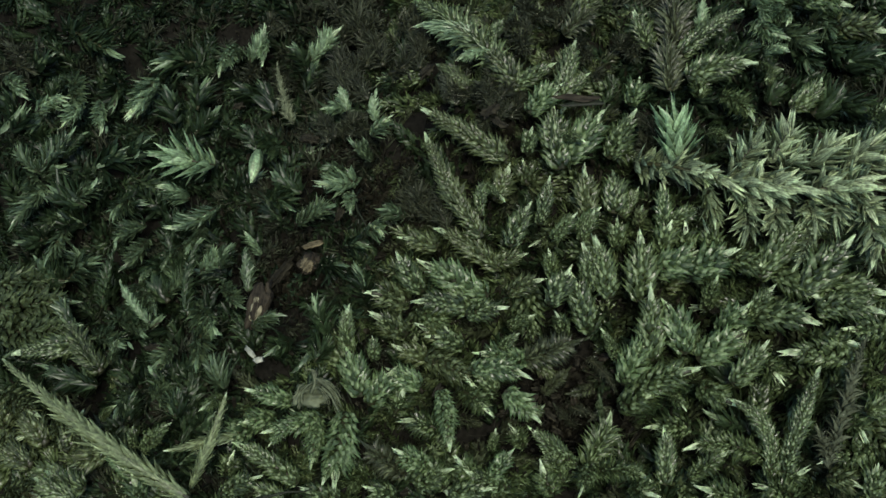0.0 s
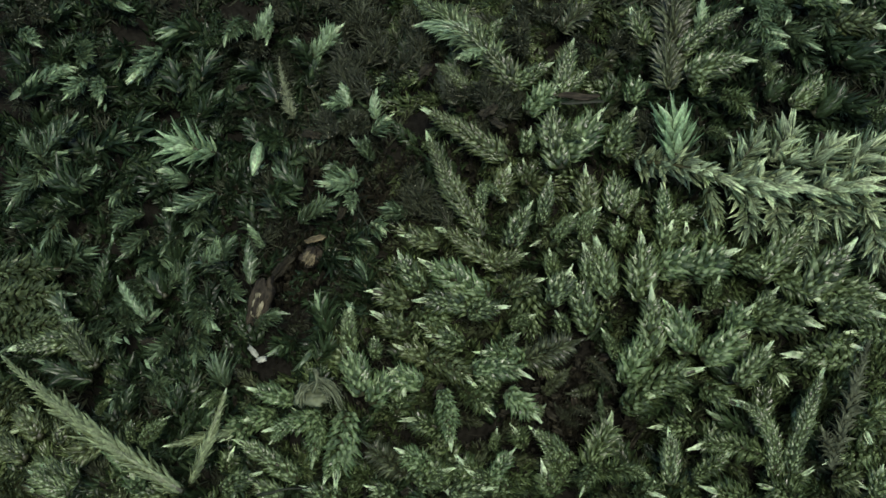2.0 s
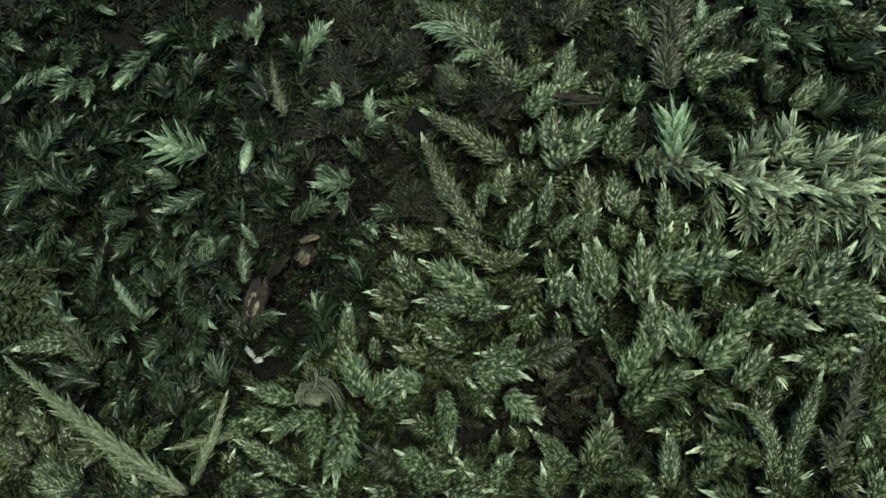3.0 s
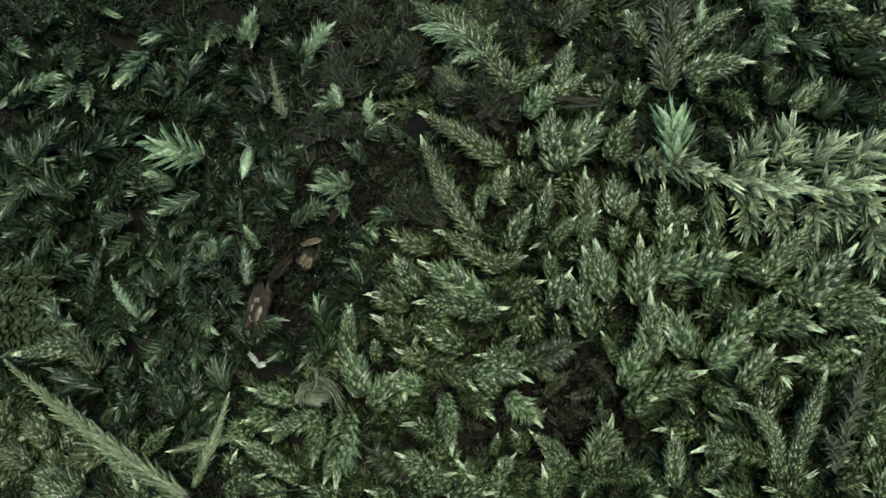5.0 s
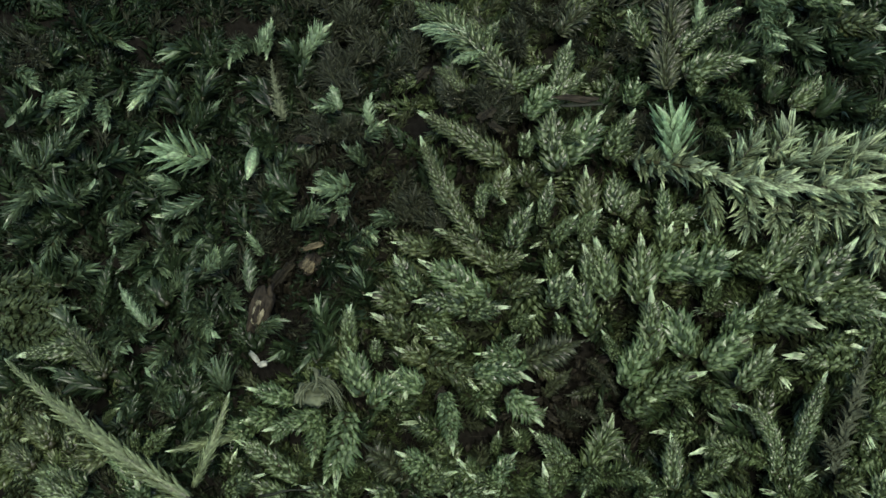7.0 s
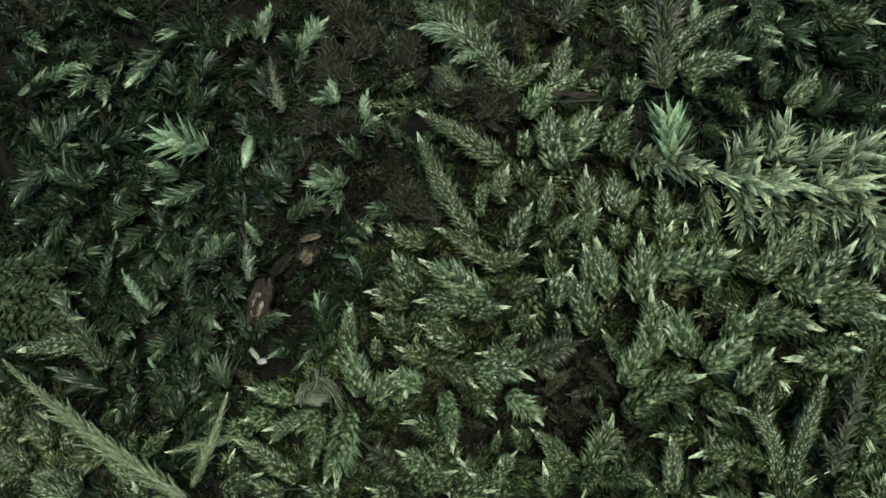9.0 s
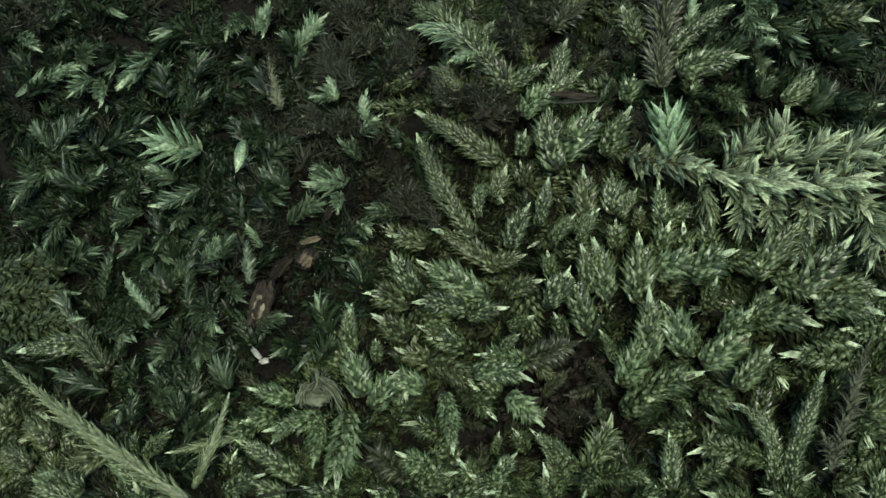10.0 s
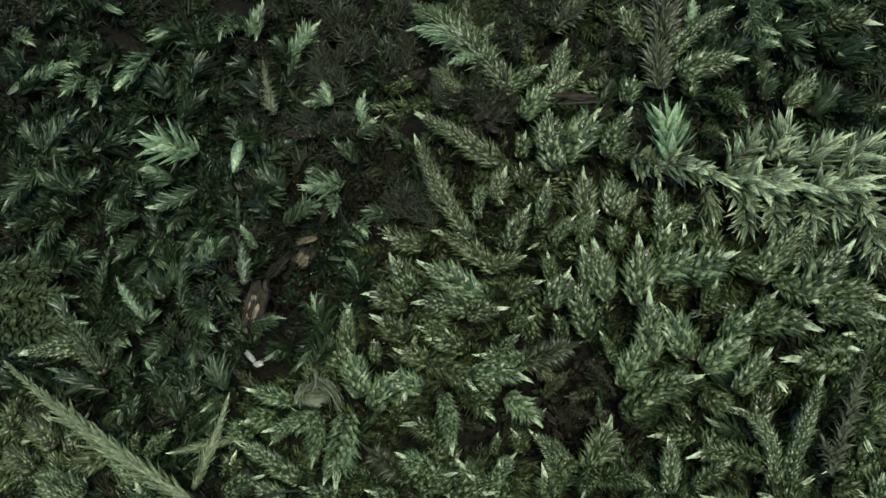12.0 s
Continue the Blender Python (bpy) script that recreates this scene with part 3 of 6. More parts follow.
shoot("gloss_shade", 42.6, 21.3, 46.3, 23.0, 3.40, 0, 2)
shoot("gloss_shade", 41.8, 24.6, 42.9, 20.7, 2.92, 0, 2)
shoot("shady", 38.2, 24.4, 38.8, 20.5, 2.65, 0, 0.5)
shoot("frond", 36.9, 26.3, 39.3, 22.0, 2.79, 0, 2.5)
shoot("plump", 43.5, 13.8, 44.9, 13.9, 1.27, 0, 5)
shoot("gloss_shade", 33.9, 16.0, 35.0, 18.5, 2.09, 0, 2)
shoot("gloss_shade", 31.1, 21.7, 33.6, 23.9, 2.49, 0, 2)
shoot("shady", 32.4, 16.7, 30.1, 13.9, 2.63, 0, 1)
# dry branch
shoot("fan", 23.2, 8.0, 23.0, 13.5, 4.23, 0, 6, tips=3)
shoot("dry", 19.4, 9.2, 28.7, 4.0, 3.20, 0.03, 7)
shoot("dry", 27.5, 5.4, 36.1, 3.4, 3.41, 0, 7)
shoot("dry", 35.5, 4.6, 43.2, 4.5, 3.20, 0, 6.5)
shoot("spray", 32.0, 7.6, 34.4, 12.2, 3.22, -0.1, 7)
shoot("spray", 27.9, 6.1, 31.5, 10.9, 2.89, -0.1, 6.5)
shoot("spray", 35.2, 6.7, 40.4, 10.5, 3.23, 0, 6.5)
shoot("spray", 39.3, 7.2, 43.9, 10.5, 3.15, 0, 6)
shoot("spray", 33.0, 7.0, 35.8, 8.4, 2.36, 0, 7.2)
shoot("spray", 30.0, 4.7, 28.7, -1.6, 2.45, 0, 5.5)
shoot("spray", 32.8, 4.3, 31.4, -1.2, 2.30, 0, 5.5)
shoot("spray", 35.7, 4.0, 35.4, -0.9, 2.21, 0, 5.5)
shoot("spray", 36.0, 2.8, 33.0, -3.9, 1.64, 0.1, 6)
shoot("spray", 38.7, 5.2, 37.5, -0.5, 2.62, 0, 5)
shoot("spray", 41.1, 3.7, 40.5, -3.8, 3.16, 0.08, 5)
shoot("spray", 40.0, 6.1, 42.0, 1.2, 2.82, 0, 5)
shoot("spray", 28.5, 5.1, 30.2, 1.0, 2.29, 0, 5.5)
shoot("spray", 42.4, 7.6, 45.9, 9.1, 2.88, 0, 5)
shoot("straw", 25.7, 4.4, 25.8, -0.2, 1.19, 0, 8)
# middle
shoot("plump", 3.6, 2.3, 6.0, 3.2, 1.15, 1.7, 5)
shoot("plump", 6.5, -0.6, 8.5, 3.6, 1.91, 0, 4)
shoot("plump", 9.4, 1.5, 10.4, 5.8, 1.45, 0, 5)
shoot("plump", 10.6, -0.3, 12.8, 1.7, 1.29, 0, 6)
shoot("plump", 13.4, -0.1, 14.7, 2.5, 1.25, 0, 5)
shoot("mint", 12.9, 1.0, 15.4, 3.0, 1.16, 0, 4.5)
shoot("olive", 14.3, 2.3, 14.2, 8.1, 2.44, 0, 3)
shoot("plump", 16.8, 3.2, 17.1, 7.8, 2.36, 0, 4)
shoot("plump", 17.7, 3.1, 19.6, 6.2, 1.23, 0, 3)
shoot("olive", 19.2, 2.1, 19.7, 3.7, 1.17, 0, 3)
shoot("plump", 16.9, -0.4, 17.0, 1.9, 1.74, 0, 4)
shoot("plump", 18.8, -6.1, 19.1, 0.6, 2.88, 0, 4)
shoot("plump", 15.9, -5.9, 14.6, -0.3, 2.29, 0.05, 5)
shoot("plump", 13.9, -5.4, 13.5, -1.1, 1.71, 0, 5)
shoot("plump", 14.1, -8.9, 12.2, -3.8, 2.55, 0, 4)
shoot("plump", 10.1, -6.7, 12.2, -3.5, 2.12, 0, 5)
shoot("plump", 10.4, -3.5, 10.2, -1.5, 1.42, 0, 4)
shoot("olive", 6.3, -5.2, 9.6, -4.2, 1.88, 0, 3)
shoot("plump", 2.3, -7.8, 5.9, -7.6, 1.68, 0, 5)
shoot("mint", 4.2, -5.8, -2.2, -2.5, 2.63, 0, 4)
shoot("plump", 3.0, -6.9, -2.7, -6.5, 2.33, 0, 4)
shoot("olive", 5.4, -2.7, -0.8, 1.6, 2.13, 0, 2.5)
shoot("plump", 6.3, -8.4, 8.6, -7.8, 1.21, 0, 3)
shoot("plump", 11.8, -9.4, 10.6, -7.6, 1.41, 0, 4)
shoot("olive", 4.6, -2.1, 8.1, -1.3, 1.70, 0, 2)
shoot("olive", 11.5, 1.3, 8.6, -0.4, 1.82, 0, 2)
shoot("olive", 8.4, 6.9, 8.1, 8.9, 2.26, 0, 2)
shoot("olive", 5.0, 4.8, 6.7, 8.3, 2.13, 0, 2)
# middle right
shoot("mint", 21.8, 2.0, 21.7, 6.0, 1.71, 0, 3)
shoot("plump", 22.4, 1.9, 25.3, 3.5, 1.66, 0, 3)
shoot("plump", 21.2, -1.1, 22.3, 1.7, 2.18, 0, 3.5)
shoot("plump", 23.8, -1.0, 23.6, 1.3, 2.14, 0, 3.5)
shoot("plump", 26.6, -1.3, 25.4, 1.4, 2.25, 0, 4)
shoot("mint", 20.6, -2.9, 25.2, -1.4, 2.79, 0, 4)
shoot("mint", 23.9, -3.6, 28.0, -1.5, 2.72, 0, 5)
shoot("plump", 28.0, -2.0, 31.1, -3.3, 2.15, 0, 4.5)
shoot("plump", 30.2, -3.9, 35.0, 1.5, 2.56, 0, 5)
shoot("plump", 34.0, -5.6, 39.1, -0.7, 3.06, 0.05, 5)
shoot("plump", 32.3, -3.3, 35.8, -6.3, 2.35, 0, 4)
shoot("plump", 25.4, -6.3, 26.1, -4.3, 1.56, 0, 5)
shoot("plump", 28.9, -7.9, 31.3, -5.4, 1.55, 0, 5)
shoot("mint", 26.4, -9.1, 28.9, -7.1, 2.41, 0, 5)
shoot("plump", 29.9, -7.6, 35.0, -8.9, 2.81, 0.1, 4.5)
shoot("plump", 35.5, -7.0, 41.1, -8.0, 2.45, 0.1, 5)
shoot("plump", 35.5, -4.8, 42.3, -5.9, 2.66, 0.06, 4)
shoot("mint", 22.7, -11.4, 20.9, -6.7, 2.74, 0, 5)
shoot("plump", 19.5, -12.0, 19.7, -5.6, 2.56, 0, 5)
shoot("plump", 41.5, -8.9, 37.9, -9.2, 2.25, 0, 3)
# front middle
shoot("faded", 7.5, -11.9, 13.3, -9.9, 2.78, -0.06, 4)
shoot("plump", 16.4, -11.7, 14.9, -9.4, 1.04, 0, 5)
shoot("mint", 17.2, -13.8, 19.5, -9.8, 2.84, 0, 4)
shoot("mint", 7.8, -11.9, 3.0, -11.8, 2.09, 0, 4)
shoot("plump", 5.4, -11.4, 7.1, -10.1, 0.92, 0, 5)
shoot("mint", 2.7, -13.2, 7.9, -13.9, 2.02, 0.08, 5)
shoot("mint", 5.8, -15.3, 8.8, -18.0, 2.00, 0, 5)
shoot("olive", -1.5, -11.6, 2.9, -14.7, 2.30, 0, 3)
shoot("mint", -0.2, -15.3, 0.6, -21.0, 1.72, 0.05, 5)
shoot("feathery", 1.7, -14.7, 4.4, -17.5, 2.02, 0, 3)
shoot("plump", 4.4, -20.5, 4.8, -18.9, 0.90, 0, 3)
shoot("plump", 12.2, -21.7, 7.8, -18.5, 1.56, 0, 4)
shoot("feathery", 13.3, -21.8, 16.0, -16.5, 2.76, 0, 3)
shoot("feathery", 13.8, -22.2, 18.7, -23.4, 2.03, 0.1, 3)
shoot("plump", 13.8, -21.7, 12.3, -24.8, 1.56, 0, 4)
shoot("mint", 4.1, -23.7, 6.3, -20.9, 1.53, 0, 5)
shoot("plump", 5.9, -23.9, 2.0, -22.9, 1.63, 0, 4)
shoot("feathery", 3.3, -23.1, 1.0, -21.6, 1.99, 0, 4)
shoot("feathery", 0.2, -24.1, -1.5, -21.6, 1.99, 0, 4)
shoot("plump", 0.6, -24.6, 4.3, -24.3, 1.80, 0, 4)
shoot("feathery", 10.0, -24.5, 8.8, -21.8, 2.11, 0, 3)
shoot("plump", 16.8, -15.8, 20.1, -15.2, 2.65, 0, 4)
shoot("feathery", 11.0, -23.2, 8.9, -20.3, 1.71, 0, 3.5)
shoot("olive", 8.8, -11.0, 11.0, -12.9, 1.40, 0, 1)
shoot("plump", 4.9, -15.0, 3.3, -13.1, 1.65, 0, 3)
shoot("feathery", 7.5, -20.0, 6.1, -18.3, 1.72, 0, 2.5)
# front right
shoot("plump", 18.6, -14.4, 23.3, -13.4, 2.73, 0, 4.5)
shoot("mint", 24.1, -11.8, 28.4, -9.5, 2.76, 0, 4)
shoot("plump", 23.9, -10.7, 22.0, -9.1, 2.38, 0, 4)
shoot("plump", 26.9, -14.5, 30.0, -11.0, 2.08, 0, 5)
shoot("plump", 38.4, -11.4, 31.8, -11.7, 2.59, 0, 3.5)
shoot("feathery", 35.1, -9.9, 39.3, -10.7, 2.58, 0, 3)
shoot("plump", 21.3, -14.9, 22.4, -16.9, 1.12, 0, 4)
shoot("plump", 24.1, -14.4, 26.9, -16.5, 2.16, 0, 3)
shoot("plump", 29.4, -23.2, 26.1, -16.4, 1.54, -0.42, 5)
shoot("plump", 30.7, -22.8, 34.3, -13.7, 1.66, 0.03, 6)
shoot("feathery", 29.7, -21.5, 22.1, -20.5, 2.15, -0.2, 3.5)
shoot("feathery", 22.4, -23.0, 26.0, -20.7, 1.74, 0, 3)
shoot("plump", 20.0, -23.7, 20.3, -18.7, 1.83, 0, 4)
shoot("plump", 23.1, -17.9, 19.0, -18.2, 1.96, 0, 2)
shoot("feathery", 31.8, -24.8, 27.8, -23.9, 2.47, 0, 4)
shoot("feathery", 30.0, -23.9, 32.8, -22.6, 2.07, 0, 4)
shoot("feathery", 39.6, -20.3, 34.4, -21.7, 2.73, 0, 3)
shoot("feathery", 37.2, -17.6, 38.2, -20.3, 2.10, 0, 4)
shoot("feathery", 39.1, -17.0, 42.0, -16.0, 2.34, 0, 3)
shoot("plump", 38.6, -24.8, 39.2, -22.1, 1.90, 0, 4)
shoot("feathery", 27.1, -24.8, 22.8, -24.2, 2.44, 0, 3.5)
shoot("feathery", 30.4, -12.0, 31.5, -14.2, 2.42, 0, 2)
shoot("feathery", 36.5, -14.3, 38.2, -13.5, 2.23, 0, 2)
shoot("gloss_shade", 27.0, -13.8, 25.8, -9.0, 2.72, 0, 1.5)
shoot("olive", 35.1, -22.9, 37.7, -24.1, 2.17, 0, 3)
shoot("gloss_shade", 28.5, -17.8, 24.7, -17.1, 2.38, 0, 1)
shoot("feathery", 17.0, -24.0, 19.1, -25.1, 2.21, 0, 3.5)
shoot("gloss_shade", 33.9, -14.6, 31.9, -17.1, 2.30, 0, 1)
# hollow, far corner
shoot("plume", -45.1, 34.7, -38.9, 30.5, 3.00, 0, 3)
shoot("sprout", -51.6, 27.7, -48.1, 23.3, 1.58, 0, 4)
shoot("sprout", -46.7, 21.6, -43.0, 23.1, 1.66, 0.1, 5)
shoot("frond", -43.6, 27.9, -41.8, 21.5, 2.13, 0, 4)
shoot("sprout", -41.8, 23.3, -42.8, 18.8, 1.76, 0, 4)
shoot("sprout", -39.9, 23.7, -38.0, 18.1, 1.52, 0, 4)
shoot("plume", -46.4, 24.9, -45.1, 27.8, 1.47, 0, 3)
shoot("sprout", -33.6, 27.0, -35.4, 20.2, 2.47, 0, 4)
shoot("plume", -29.4, 30.1, -34.1, 29.7, 3.58, 0, 3)
shoot("plume", -26.6, 29.0, -31.0, 27.3, 1.45, 0, 3)
shoot("plume", -30.8, 20.6, -32.1, 25.5, 2.81, 0, 3)
shoot("plume", -28.6, 22.8, -28.0, 26.6, 2.57, 0, 3)
shoot("plume", -28.4, 19.1, -25.6, 22.1, 2.39, 0, 3)
shoot("sprout", -24.6, 31.9, -26.3, 26.7, 1.67, 0, 5)
shoot("frond", -44.8, 13.3, -41.0, 17.9, 2.03, 0.05, 5)
shoot("frond", -45.3, 13.7, -47.9, 16.3, 1.91, 0, 4)
shoot("frond", -44.9, 13.2, -42.1, 14.2, 2.15, 0, 3)
shoot("star", -25.3, 13.9, -32.5, 15.2, 4.05, 0.03, 5)
shoot("gloss_shade", -42.7, 15.5, -40.4, 18.7, 1.01, 0, 3)
shoot("shady", -38.9, 14.6, -35.6, 16.9, 3.75, 0, 2)
shoot("shady", -35.8, 16.0, -33.5, 18.8, 2.89, 0, 2)
shoot("shady", -49.9, 29.5, -47.2, 31.7, 3.15, 0, 1)
shoot("shady", -39.2, 29.2, -38.7, 23.7, 2.93, 0, 1)
shoot("shady", -50.0, 20.2, -48.0, 22.1, 3.29, 0, 2)
shoot("plume", -49.8, 22.4, -51.0, 24.4, 2.66, 0, 3)
# hollow, back
shoot("sprout", -23.0, 29.8, -21.0, 34.1, 1.68, 0, 5)
shoot("sprout", -21.2, 33.0, -21.2, 28.4, 1.07, 0, 5)
shoot("frond", -24.1, 32.1, -25.5, 29.1, 2.25, 0, 4)
shoot("sprout", -15.8, 29.7, -12.0, 32.6, 2.37, 0, 5)
shoot("plume", -16.1, 28.1, -17.8, 31.7, 1.95, 0, 4)
shoot("plume", -16.0, 25.0, -15.1, 29.5, 2.17, 0, 3)
shoot("papery", -17.0, 19.4, -19.8, 29.7, 0.75, 0.08, 3)
shoot("papery", -16.7, 18.6, -18.0, 22.0, 0.98, 0, 4)
shoot("sprout", -10.5, 18.4, -11.2, 21.9, 1.40, 0, 4)
shoot("sprout", -10.5, 19.0, -13.2, 19.1, 1.18, 0, 4)
shoot("sprout", -7.2, 15.6, -7.7, 18.7, 1.25, 0, 4)
shoot("sprout", -7.5, 13.7, -5.6, 15.0, 1.55, 0, 4)
shoot("frond", -7.4, 10.9, -9.8, 12.8, 1.25, 0, 4)
shoot("frond", -7.9, 11.1, -8.1, 12.9, 1.13, 0, 4)
shoot("plume", -20.6, 15.1, -22.4, 19.3, 1.57, 0, 3.5)
shoot("plume", -20.2, 17.2, -16.5, 11.9, 2.04, 0, 3)
shoot("plume", -21.6, 25.1, -24.4, 26.6, 2.58, 0, 2.5)
shoot("plume", -19.5, 21.9, -21.5, 27.8, 2.78, 0, 2)
# hollow, left
shoot("frond", -44.1, 11.8, -46.8, 6.4, 2.50, -0.1, 4)
shoot("gloss_shade", -43.7, 6.0, -46.5, 4.8, 2.61, 0, 3)
shoot("frond", -41.4, 6.7, -43.0, 2.4, 2.09, 0, 4)
shoot("gloss_shade", -41.2, 0.5, -44.3, 3.0, 3.07, 0, 3)
shoot("frond", -40.7, 1.1, -36.7, 2.9, 2.68, 0.05, 4)
shoot("frond", -32.6, 7.2, -35.1, 4.1, 2.06, -0.3, 4)
shoot("plume", -35.8, -3.2, -34.8, 4.2, 1.19, 0, 5)
shoot("sprout", -24.5, 7.7, -29.5, 5.3, 2.03, 0.1, 5)
shoot("sprout", -27.9, 10.0, -30.9, 11.4, 1.87, 0, 4.5)
shoot("plume", -39.4, 9.5, -44.0, 11.0, 3.47, 0, 3)
shoot("plume", -39.4, 7.6, -42.5, 8.3, 2.72, 0, 2.5)
shoot("sprout", -29.2, -6.6, -33.4, -1.2, 1.02, 0.12, 6)
shoot("dim", -48.4, 0.6, -40.2, 0.8, 3.06, 0, 2.5)
shoot("dim", -48.0, -2.3, -38.8, -1.9, 3.15, 0, 2.8)
shoot("dim", -47.4, -4.9, -37.7, -5.0, 3.01, 0, 2.8)
shoot("frond", -38.6, -5.9, -40.7, -1.1, 2.02, 0, 4)
shoot("frond", -22.4, -1.1, -21.7, 1.3, 1.67, 0, 5)
shoot("sprout", -24.8, -0.7, -21.7, 0.1, 1.73, 0, 4.5)
shoot("plume", -25.4, -6.0, -25.4, 3.3, 1.33, 0.05, 4)
shoot("gloss_shade", -28.4, -3.1, -30.8, -0.3, 2.73, 0, 2)
shoot("frond", -24.7, -5.2, -21.7, -9.4, 2.28, 0, 4)
shoot("gloss_shade", -28.8, 3.2, -30.1, 5.4, 1.89, 0, 3)
shoot("shady", -31.5, 2.9, -28.2, 0.4, 2.83, 0, 1.5)
shoot("shady", -36.6, 9.3, -33.5, 10.5, 2.82, 0, 2)
shoot("shady", -31.0, -7.2, -28.4, -6.0, 2.58, 0, 2)
shoot("plume", -27.7, 0.4, -29.8, 2.7, 2.32, 0, 2)
# hollow, by the wood
shoot("plume", -14.7, 7.6, -18.1, 10.3, 2.26, 0, 3)
shoot("plume", -18.1, 8.4, -15.7, 5.1, 2.38, 0, 3)
shoot("sprout", -8.8, 8.3, -12.5, 6.5, 2.22, 0.05, 5)
shoot("frond", -10.1, 9.2, -12.3, 9.1, 1.68, 0, 5)
shoot("frond", -14.9, 3.9, -10.9, 4.0, 2.00, 0.1, 4)
shoot("sprout", -9.3, 6.8, -9.0, 3.3, 1.20, 0, 4)
shoot("frond", -3.9, 3.5, -6.2, 4.7, 1.96, 0, 4)
shoot("sprout", -7.6, 1.8, -5.7, 1.0, 1.74, 0, 4)
shoot("sprout", -18.6, 0.8, -20.1, 2.8, 0.91, 0, 5)
shoot("frond", -19.1, -4.3, -20.0, 0.9, 1.30, 0, 5)
shoot("plume", -7.7, -5.4, -8.2, -2.6, 2.09, 0, 3)
shoot("plump", -8.7, -11.5, -8.9, -7.2, 1.58, 0, 5)
shoot("olive", -3.4, -6.1, -7.1, -5.5, 2.73, 0, 3.5)
shoot("plump", -2.1, -5.3, -4.4, -1.9, 1.99, 0, 5)
shoot("olive", -0.6, -0.2, -4.2, 0.6, 2.10, 0, 3)
shoot("plume", -11.1, -9.1, -12.5, -6.2, 2.39, 0, 3)
shoot("frond", -18.2, -8.6, -15.3, -7.5, 1.57, 0, 4)
shoot("shady", -12.5, -1.6, -9.5, -2.0, 2.13, 0, 2)
shoot("shady", -9.8, 0.2, -7.5, 0.4, 2.13, 0, 2)
shoot("plume", -14.6, -9.4, -16.5, -11.5, 2.17, 0, 2)
shoot("plume", -12.2, -11.7, -10.7, -9.6, 2.06, 0, 2)
# front left
shoot("straw", -22.2, -25.6, -44.2, -9.7, 1.31, 0.03, 9)
shoot("straw", -22.4, -24.4, -19.4, -16.3, 0.71, -0.05, 7)
shoot("straw", -18.4, -19.3, -24.8, -21.3, 0.76, 0.08, 6)
shoot("feathery", -19.7, -16.4, -21.5, -18.0, 1.22, 0, 8)
shoot("plump", -27.3, -20.8, -24.4, -18.8, 1.26, 0, 6)
shoot("plump", -28.2, -20.5, -28.2, -18.7, 0.85, 0, 6)
shoot("plump", -32.3, -17.1, -30.6, -16.2, 0.73, 0, 6)
shoot("olive", -36.5, -19.3, -35.4, -15.3, 2.28, 0, 2.5)
shoot("olive", -39.2, -18.0, -43.1, -14.1, 2.46, 0, 2.5)
shoot("olive", -45.4, -11.7, -40.4, -15.2, 2.45, 0, 2.5)
shoot("olive", -45.2, -15.5, -44.8, -12.1, 2.34, 0, 2)
shoot("olive", -40.2, -20.2, -44.0, -18.0, 2.34, 0, 2)
shoot("olive", -45.5, -18.2, -41.5, -17.0, 2.31, 0, 2.5)
shoot("olive", -31.8, -19.9, -35.4, -21.5, 2.12, 0, 2)
shoot("olive", -38.6, -16.5, -33.7, -18.7, 2.23, 0, 2.5)
shoot("plump", -33.4, -25.0, -37.6, -22.8, 1.91, 0, 5)
shoot("feathery", -32.7, -23.8, -36.8, -21.9, 2.32, 0.2, 4.5)
shoot("mint", -28.1, -23.0, -31.4, -19.5, 1.87, 0, 3.5)
shoot("mint", -27.3, -24.7, -27.9, -23.1, 2.04, 0, 4)
shoot("frond", -20.4, -14.5, -22.2, -11.8, 2.58, 0, 3)
shoot("frond", -23.6, -7.8, -23.4, -13.0, 2.14, 0, 4)
shoot("plump", -36.2, -7.2, -45.0, -7.7, 2.21, 0.05, 3)
shoot("dim", -34.5, -10.7, -39.5, -3.5, 2.28, 0, 2.5)
shoot("plume", -34.6, -12.4, -41.4, -9.1, 2.49, 0, 3)
shoot("frond", -33.2, -10.3, -32.8, -8.0, 1.12, 0, 4)
shoot("gloss_shade", -30.1, -16.7, -30.1, -14.0, 1.71, 0, 2.5)
shoot("gloss_shade", -25.1, -17.1, -24.6, -14.8, 2.38, 0, 2.5)
shoot("gloss_shade", -27.1, -14.1, -27.5, -12.3, 1.70, 0, 2.5)
shoot("gloss_shade", -22.9, -18.6, -21.0, -17.5, 2.04, 0, 2.5)
shoot("plume", -24.3, -21.8, -22.2, -20.4, 2.04, 0, 2)
shoot("olive", -41.4, -23.1, -37.1, -24.5, 2.49, 0, 3)
# front centre left
shoot("plump", -13.1, -23.7, -18.7, -20.4, 1.82, -0.03, 5)
shoot("plump", -19.8, -24.7, -16.2, -23.4, 1.64, 0, 5)
shoot("mint", -13.8, -16.4, -17.9, -15.6, 1.65, 0, 5)
shoot("mint", -11.2, -17.8, -16.2, -19.5, 1.74, 0, 5)
shoot("mint", -13.7, -18.4, -15.6, -20.7, 1.00, 0, 5)
shoot("mint", -11.5, -17.8, -11.8, -22.6, 1.54, 0.05, 5)
shoot("mint", -8.9, -17.5, -9.6, -24.3, 2.71, 0, 5)
shoot("mint", -9.6, -20.4, -10.7, -24.2, 1.18, 0, 5.3)
shoot("mint", -7.7, -15.7, -9.0, -11.5, 2.48, 0, 5)
shoot("plump", -6.4, -12.3, -6.5, -10.5, 1.11, 0, 6)
shoot("mint", -6.8, -16.3, -4.5, -13.2, 2.29, 0, 4)
